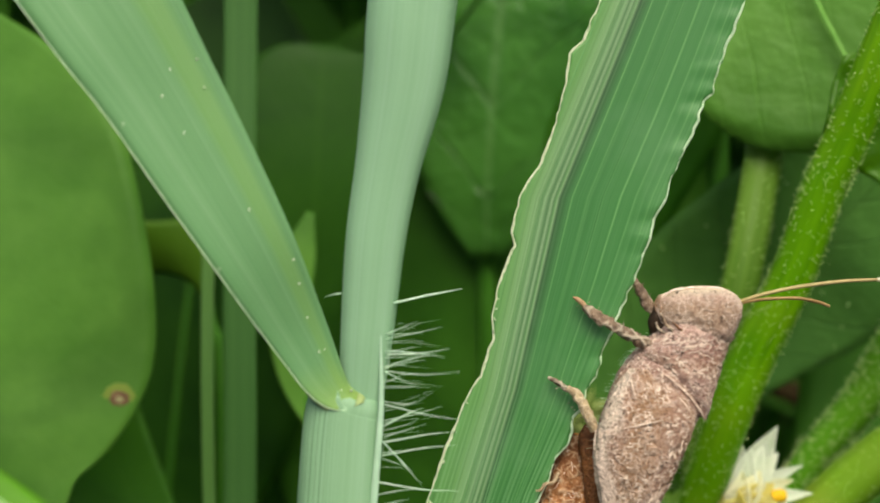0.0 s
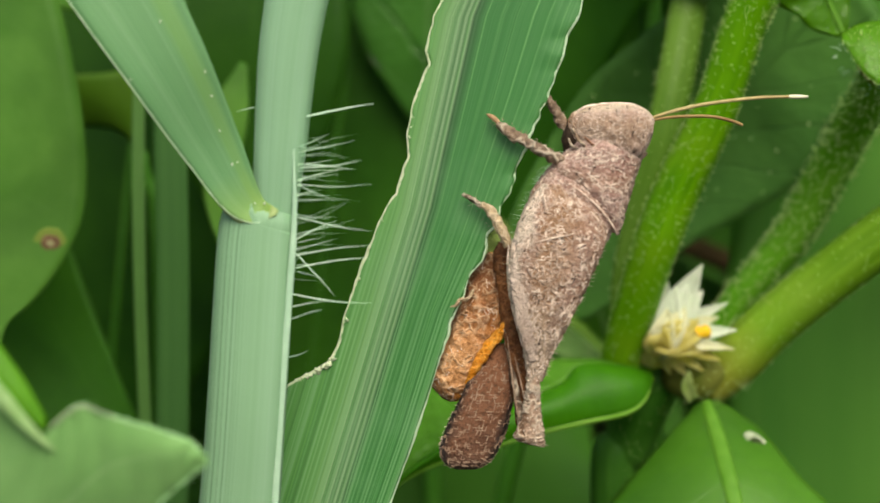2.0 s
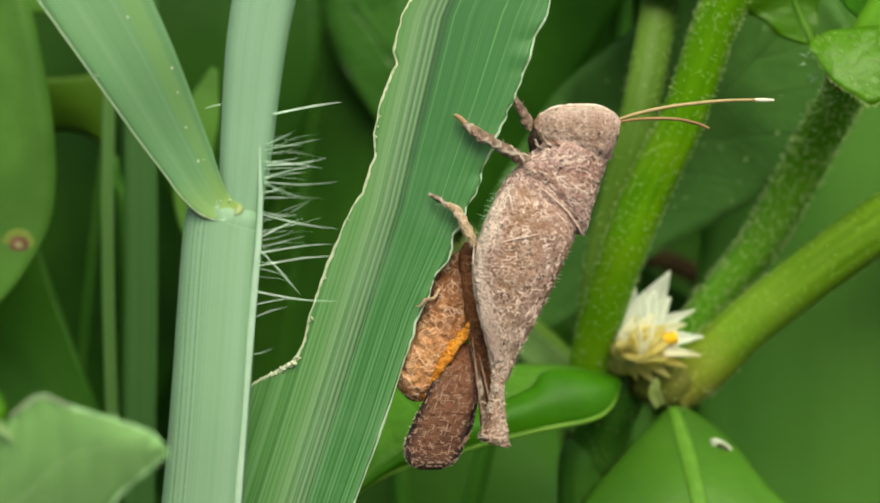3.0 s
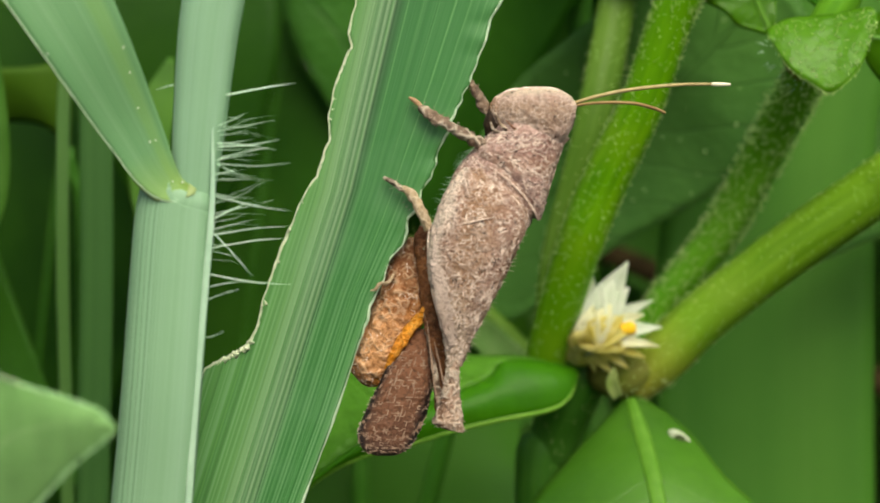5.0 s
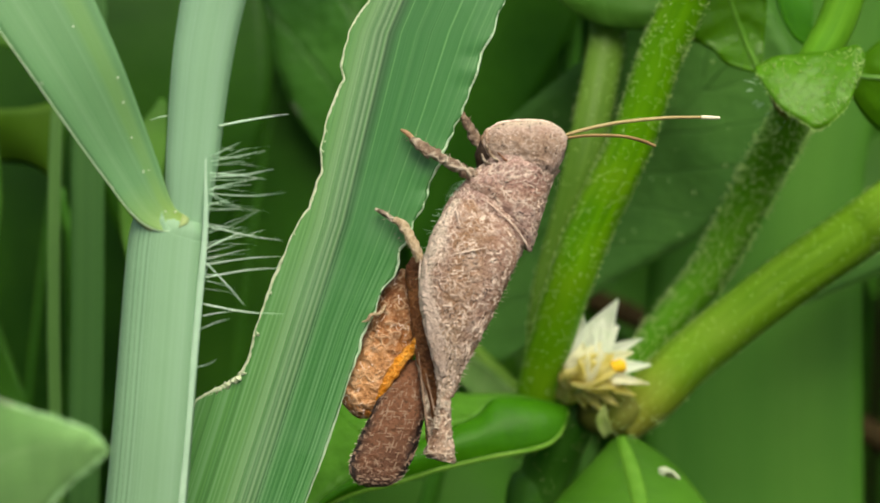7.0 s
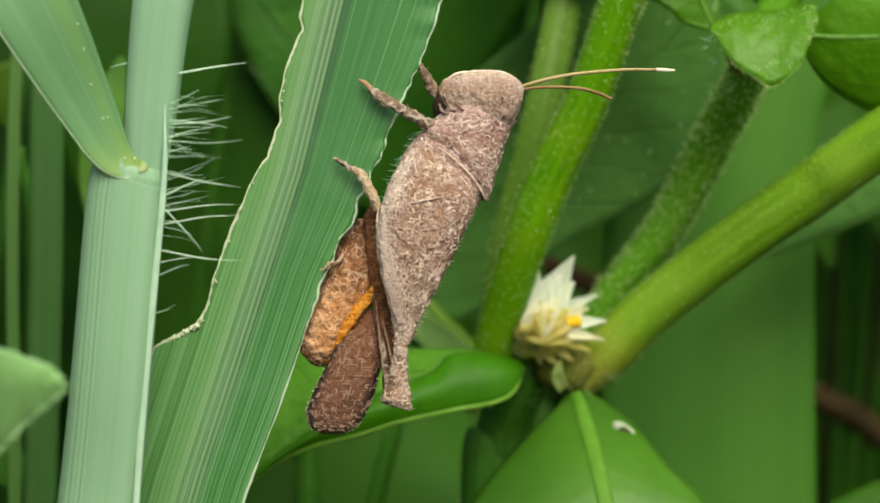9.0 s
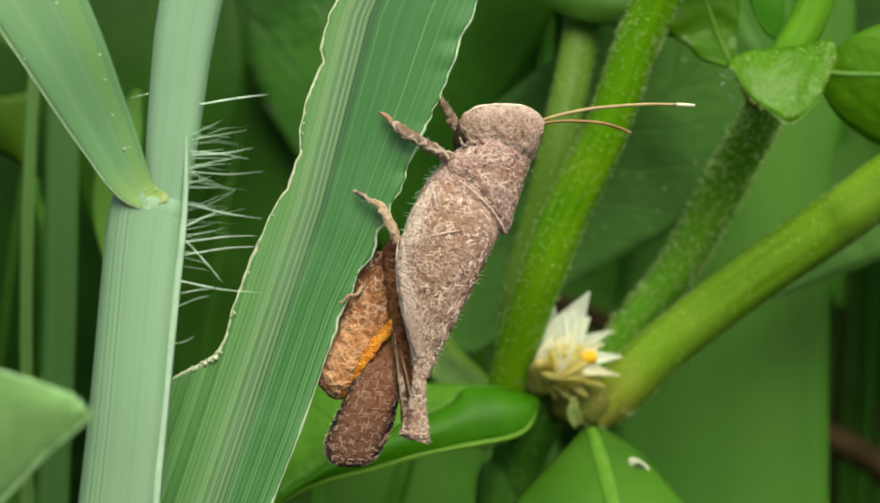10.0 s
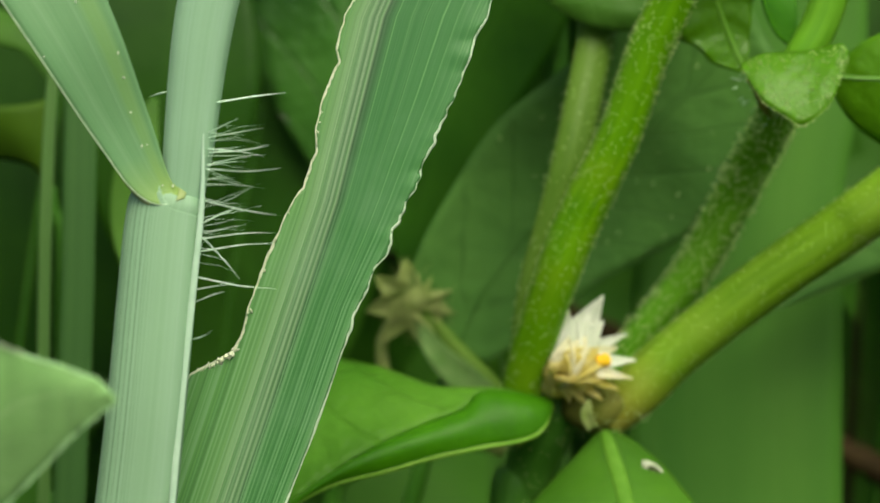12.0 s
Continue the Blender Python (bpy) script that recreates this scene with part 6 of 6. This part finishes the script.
    rows = between([(-1.0, -5.1, -60.0), (-2.6, 2.0, -59.0), (1.8, 11.1, -57.0), (6.0, 17.2, -55.0), (10.9, 21.2, -53.0), (14.7, 24.0, -51.5), (20.9, 27.6, -50.0), (29.1, 32.5, -48.0)],
                   [(4.9, -8.0, -60.0), (10.7, -4.4, -58.0), (15.3, -0.3, -56.0), (21.4, 3.2, -54.0), (26.3, 6.0, -52.0), (29.5, 10.5, -50.0), (32.2, 15.6, -49.0), (34.2, 22.2, -47.5)], 40, 17, -1.6, 0.05)
    leaf = part("leaf", sheet(rows, 0.3), LEAF_DARK, dull)
    part("midrib", tube([tuple(r[8] + Vector((0, 0, 0.15))) for r in rows[::4]], [0.45, 0.4, 0.3, 0.15], 8, 0.5, 40), LEAF_DARK, leaf, "sunken midrib")
    part("stalk", tube([base, (-20, -130, -84), (-6, -40, -66), tuple(rows[0][8])], [1.4, 1.3, 1.1, 0.8], 10, 1.0, 24), STEM_DARK, dull)
    rnd = random.Random(19)
    dust = bmesh.new()
    for _ in range(45):
        p = rows[rnd.randrange(14, 36)][rnd.randrange(1, 16)] + Vector((rnd.uniform(-0.3, 0.3), rnd.uniform(-0.3, 0.3), 0.2))
        r = rnd.uniform(0.06, 0.16)
        bmesh.ops.create_icosphere(dust, subdivisions=1, radius=1.0, matrix=Matrix.Translation(p) @ Matrix.Diagonal((r, r * rnd.uniform(0.6, 1.4), 0.05, 1)))
    part("dust", dust, FUZZ, leaf, "tiny pale specks of dust", kind="stuff")
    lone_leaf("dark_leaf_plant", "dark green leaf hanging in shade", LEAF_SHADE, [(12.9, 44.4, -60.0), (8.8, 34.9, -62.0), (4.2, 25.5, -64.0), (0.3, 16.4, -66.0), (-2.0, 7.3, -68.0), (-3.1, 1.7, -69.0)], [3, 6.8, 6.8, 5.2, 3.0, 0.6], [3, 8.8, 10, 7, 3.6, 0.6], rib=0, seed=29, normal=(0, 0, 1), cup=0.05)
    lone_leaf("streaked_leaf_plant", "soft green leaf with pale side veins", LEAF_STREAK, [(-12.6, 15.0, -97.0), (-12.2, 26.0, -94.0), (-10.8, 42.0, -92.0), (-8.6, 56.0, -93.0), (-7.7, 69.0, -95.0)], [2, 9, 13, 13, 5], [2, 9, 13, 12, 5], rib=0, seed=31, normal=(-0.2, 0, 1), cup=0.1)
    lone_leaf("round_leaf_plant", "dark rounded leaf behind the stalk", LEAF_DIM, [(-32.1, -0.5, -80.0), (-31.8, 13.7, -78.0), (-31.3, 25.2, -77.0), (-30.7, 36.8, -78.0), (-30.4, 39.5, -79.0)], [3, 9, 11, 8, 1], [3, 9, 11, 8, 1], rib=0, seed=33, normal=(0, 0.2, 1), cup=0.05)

    lone_leaf("rising_leaf_plant", "mid-green leaf with a pale vein rising behind the fork", LEAF_SOFT, [(9.6, -13.8, -76.0), (7.2, -6.3, -75.0), (4.4, 1.4, -75.0), (2.4, 6.4, -76.0), (1.6, 9.6, -77.0)], [1, 5.5, 6.5, 5, 0.6], [1, 4.5, 5.5, 4.5, 0.6], rib=0.35, seed=41, normal=(-0.1, 0.25, 1), cup=0.06)

    # leaf crossing behind the side stem, with a pale edge
    base = (62, ground_y(-95), -95)
    g = thing("crossing_leaf_plant", base, "green leaf with a thin pale edge behind the side stem", "plant")
    low = [(34.6, -2.2, -56.0), (38.7, -0.6, -56.0), (42.5, 1.0, -55.0), (46.4, 2.7, -54.0), (52.8, 5.8, -52.0)]
    leaf = part("leaf", sheet(between([(35.3, -1.7, -57.0), (40.0, 4.7, -57.0), (44.5, 8.3, -56.0), (49.0, 11.2, -55.0), (55.5, 12.8, -53.0)], low, 30, 9, 0.5), 0.25), LEAF_DARK, g)
    part("rim", tube(low, [0.08, 0.14, 0.16, 0.16, 0.12], 8, 0.7, 40), RIB, leaf, "thin pale edge")
    part("stalk", tube([base, (62, -120, -75), (58, -30, -58), (53.1, 9.3, -53.0)], [1.3, 1.2, 1.1, 0.9], 10, 1.0, 30), STEM_DARK, g)
    lone_leaf("low_leaf_plant", "mid-green leaf low beside the broad blade", LEAF_MID, [(36, -46, -74.0), (44, -39.0, -72.0), (53, -33.0, -71.0), (62, -28.5, -70.0), (70, -26, -70.0)], [1, 6, 7, 5, 0.4], [1, 6, 7, 5, 0.4], rib=0.3, seed=43, normal=(-0.1, 0.4, 1), cup=0.08)
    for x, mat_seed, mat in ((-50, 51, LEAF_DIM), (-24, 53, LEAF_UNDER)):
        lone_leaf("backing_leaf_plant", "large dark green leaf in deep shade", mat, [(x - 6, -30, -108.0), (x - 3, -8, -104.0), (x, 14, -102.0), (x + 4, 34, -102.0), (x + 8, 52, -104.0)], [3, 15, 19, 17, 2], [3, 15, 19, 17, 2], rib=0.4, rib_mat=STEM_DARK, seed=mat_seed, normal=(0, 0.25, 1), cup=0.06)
    lone_leaf("soft_leaf_plant", "slim light green leaf behind the sheath mouth", LEAF_SPOT, [(-29.5, -3.0, -56.0), (-32.0, 2.4, -56.0), (-32.8, 8.0, -56.0), (-31.4, 14.4, -56.0), (-29.8, 19.6, -57.0)], [0.5, 1.0, 1.3, 1.6, 0.4], [0.5, 1.7, 2.3, 2.2, 0.4], rib=0, foot=5, seed=57, normal=(0.1, 0.2, 1), cup=0.1)
    # folded bright leaf at the far side of the upright blades
    base = (-52, ground_y(-100), -100)
    g = thing("folded_leaf_plant", base, "green leaf folded in half behind upright blades", "plant")
    leaf = part("leaf", sheet(between([(-60.0, 32.7, -64.0), (-53.0, 30.8, -63.0), (-47.3, 29.6, -62.0), (-44.0, 27.2, -61.0), (-40.9, 21.9, -60.0)], [(-59.2, 24.7, -62.0), (-52.4, 25.6, -61.0), (-46.8, 25.4, -60.0), (-43.8, 24.3, -60.0), (-40.7, 20.4, -60.0)], 24, 9, 0.4), 0.25), LEAF_SPOT, g)
    part("folded_half", sheet(between([(-53.8, 18.4, -60.0), (-49.0, 18.8, -60.0), (-44.3, 19.1, -60.0), (-40.7, 20.0, -60.0)], [(-52.9, 12.4, -62.0), (-46.9, 13.4, -62.0), (-43.1, 12.4, -61.0), (-41.2, 9.7, -61.0)], 20, 9, 0.4), 0.25), LEAF_FOLD, leaf)
    part("stalk", tube([base, (-46, -120, -80), (-40, -10, -64), (-41.3, 10.6, -61.0)], [1.2, 1.1, 1.0, 0.6], 10, 1.0, 30), STEM_DARK, g)


surroundings()


def dry_stalk():
    """A dead stem that leans through the gap behind the broad blade."""
    line = [(150, ground_y(-160), -160), (128, -110, -156), (96, -46, -152), (71.5, -26.1, -150), (60.6, -19.8, -150), (40, -9, -152), (10, 4, -158), (-14, 12, -164)]
    g = thing("dry_stalk", line[0], "dead brown stalk leaning among the weeds", "plant stalk")
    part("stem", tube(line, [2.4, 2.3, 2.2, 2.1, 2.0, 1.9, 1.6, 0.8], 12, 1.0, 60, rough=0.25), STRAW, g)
    for x, y, z in ((71.5, -26.1, -150), (40, -9, -152)):
        part("joint", body([((x - 1.6, y - 1.4), (x - 0.4, y + 3.0)), ((x - 0.4, y - 2.6), (x + 0.9, y + 2.4)), ((x + 1.0, y - 2.8), (x + 2.0, y + 1.2))], [1.9, 2.5, 1.9], z, 16, 12, 0.2), STRAW, g)


dry_stalk()


# ---- shaded undergrowth ----
def undergrowth():
    rnd = random.Random(7)
    stems = []
    # the second set stays unseen: added overhead to keep light off the background
    for name, mat, count, zs, span in (("undergrowth", LEAF_UNDER, 800, (-340, -125), None), ("unseen_shading_foliage", LEAF_DEEP, 260, (-330, -75), (62, 165))):
        verts, faces = [], []
        for k in range(count):
            z = rnd.uniform(*zs)
            reach = 60 + (-z) * 0.55
            x, y = rnd.uniform(-reach, reach), rnd.uniform(*(span or (-110 - (-z) * 0.3, 60 + (-z) * 0.2)))
            if span:
                y += (-z - 75) * 0.18
            near_x, near_y = x * 147 / (147 - z), y * 147 / (147 - z)
            if not span and near_x > 24 and near_y < 5:
                continue
            a = rnd.uniform(0, 6.28)
            long, wide = rnd.uniform(28, 60), rnd.uniform(7, 15)
            d = Vector((math.cos(a), math.sin(a), rnd.uniform(-0.4, 0.4)))
            n = Vector((rnd.uniform(-0.5, 0.5), rnd.uniform(0, 0.9), 1))
            c = Vector((x, y, z))
            sp = [tuple(c - d * long / 2), tuple(c - d * long / 6 + n * 2), tuple(c + d * long / 6 + n * 2), tuple(c + d * long / 2 - Vector((0, 5, 0)))]
            stems.append((Vector(sp[0]), bool(span)))
            rows = leaf_rows(sp, [1, wide, wide * 0.85, 0.2], [1, wide, wide * 0.85, 0.2], n, rnd.uniform(-0.1, 0.2), 0.05, 12, 7, seed=k)
            o = len(verts)
            for r in rows:
                verts += [(LEAN @ (p * MM)) for p in r]
            for i in range(11):
                for j in range(6):
                    q = o + i * 7 + j
                    faces.append((q, q + 1, q + 8, q + 7))
        me = bpy.data.meshes.new(name)
        me.from_pydata([v if v.z > 0.004 else Vector((v.x, v.y, 0.004 + 0.002 * rnd.random())) for v in verts], [], faces)
        lay = me.uv_layers.new(name="uv")
        for poly in me.polygons:
            for li in poly.loop_indices:
                q = me.loops[li].vertex_index % 84
                lay.data[li].uv = ((q % 7) / 6, (q // 7) / 11)
        me.polygons.foreach_set("use_smooth", [True] * len(me.polygons))
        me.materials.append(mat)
        tagged(new(name, me), "dense leaves of weeds behind the grass; those above added unseen for shade", "foliage", kind="stuff")


    # the stems that carry these leaves, down to the soil
    verts, faces = [], []
    for top, high in stems:
        bend = top + (Vector((170 if top.x > 0 else -20, -12, -70)) if high else Vector((rnd.uniform(-4, 4), -8, -6)))
        h = 250 + 0.94 * bend.y + 0.342 * bend.z
        if h < 5:
            continue
        foot = bend - Vector((0, 0.94, 0.342)) * h
        o = len(verts)
        for p, r in ((top, 0.4), (bend, 0.7), ((bend + foot) / 2 + Vector((rnd.uniform(-6, 6), 0, rnd.uniform(-6, 0))), 0.9), (foot, 1.1)):
            verts += [LEAN @ ((p + Vector((r * math.cos(a), 0, r * math.sin(a)))) * MM) for a in (0.5, 2.1, 3.7, 5.2)]
        for k in range(3):
            for j in range(4):
                faces.append((o + 4 * k + j, o + 4 * k + (j + 1) % 4, o + 4 * k + 4 + (j + 1) % 4, o + 4 * k + 4 + j))
    me = bpy.data.meshes.new("undergrowth_stems")
    me.from_pydata(verts, [], faces)
    me.polygons.foreach_set("use_smooth", [True] * len(me.polygons))
    me.materials.append(STEM_DARK)
    tagged(new("undergrowth_stems", me), "thin green stems under the dense leaves", "foliage", kind="stuff")


undergrowth()


# ---- what moves ----
def motions():
    at = ORIGIN["grasshopper"]
    rest = leaned(*at, 0, 0, 0)
    walk(hopper, [
        (0.0, rest), (11.367, rest),
        (11.4, leaned(at.x + 30, at.y - 0.5, at.z + 6, 0, 0, -30)),
        (11.433, leaned(at.x + 72, at.y - 0.5, at.z + 8, 0, 0, -48)),
        (11.5, leaned(at.x + 105, at.y - 2, at.z + 10, 0, 0, -70)),
        (11.7, leaned(at.x + 230, at.y - 70, at.z - 10, 0, 0, -80)),
        (12.0, leaned(at.x + 330, ground_y(-60) + 8, -60, 20, 0, -80)),
    ])
    leaf = SWAYING["leaf"]
    b = ORIGIN[leaf.name]
    walk(leaf, [(0.0, leaned(*b, 0, 0, 0)), (11.0, leaned(*b, 0, 0, 0)), (11.5, leaned(b.x + 0.5, b.y, b.z, 0, 0, 0)), (12.0, leaned(b.x + 0.4, b.y + 0.2, b.z, 0, 0, 0))])


motions()
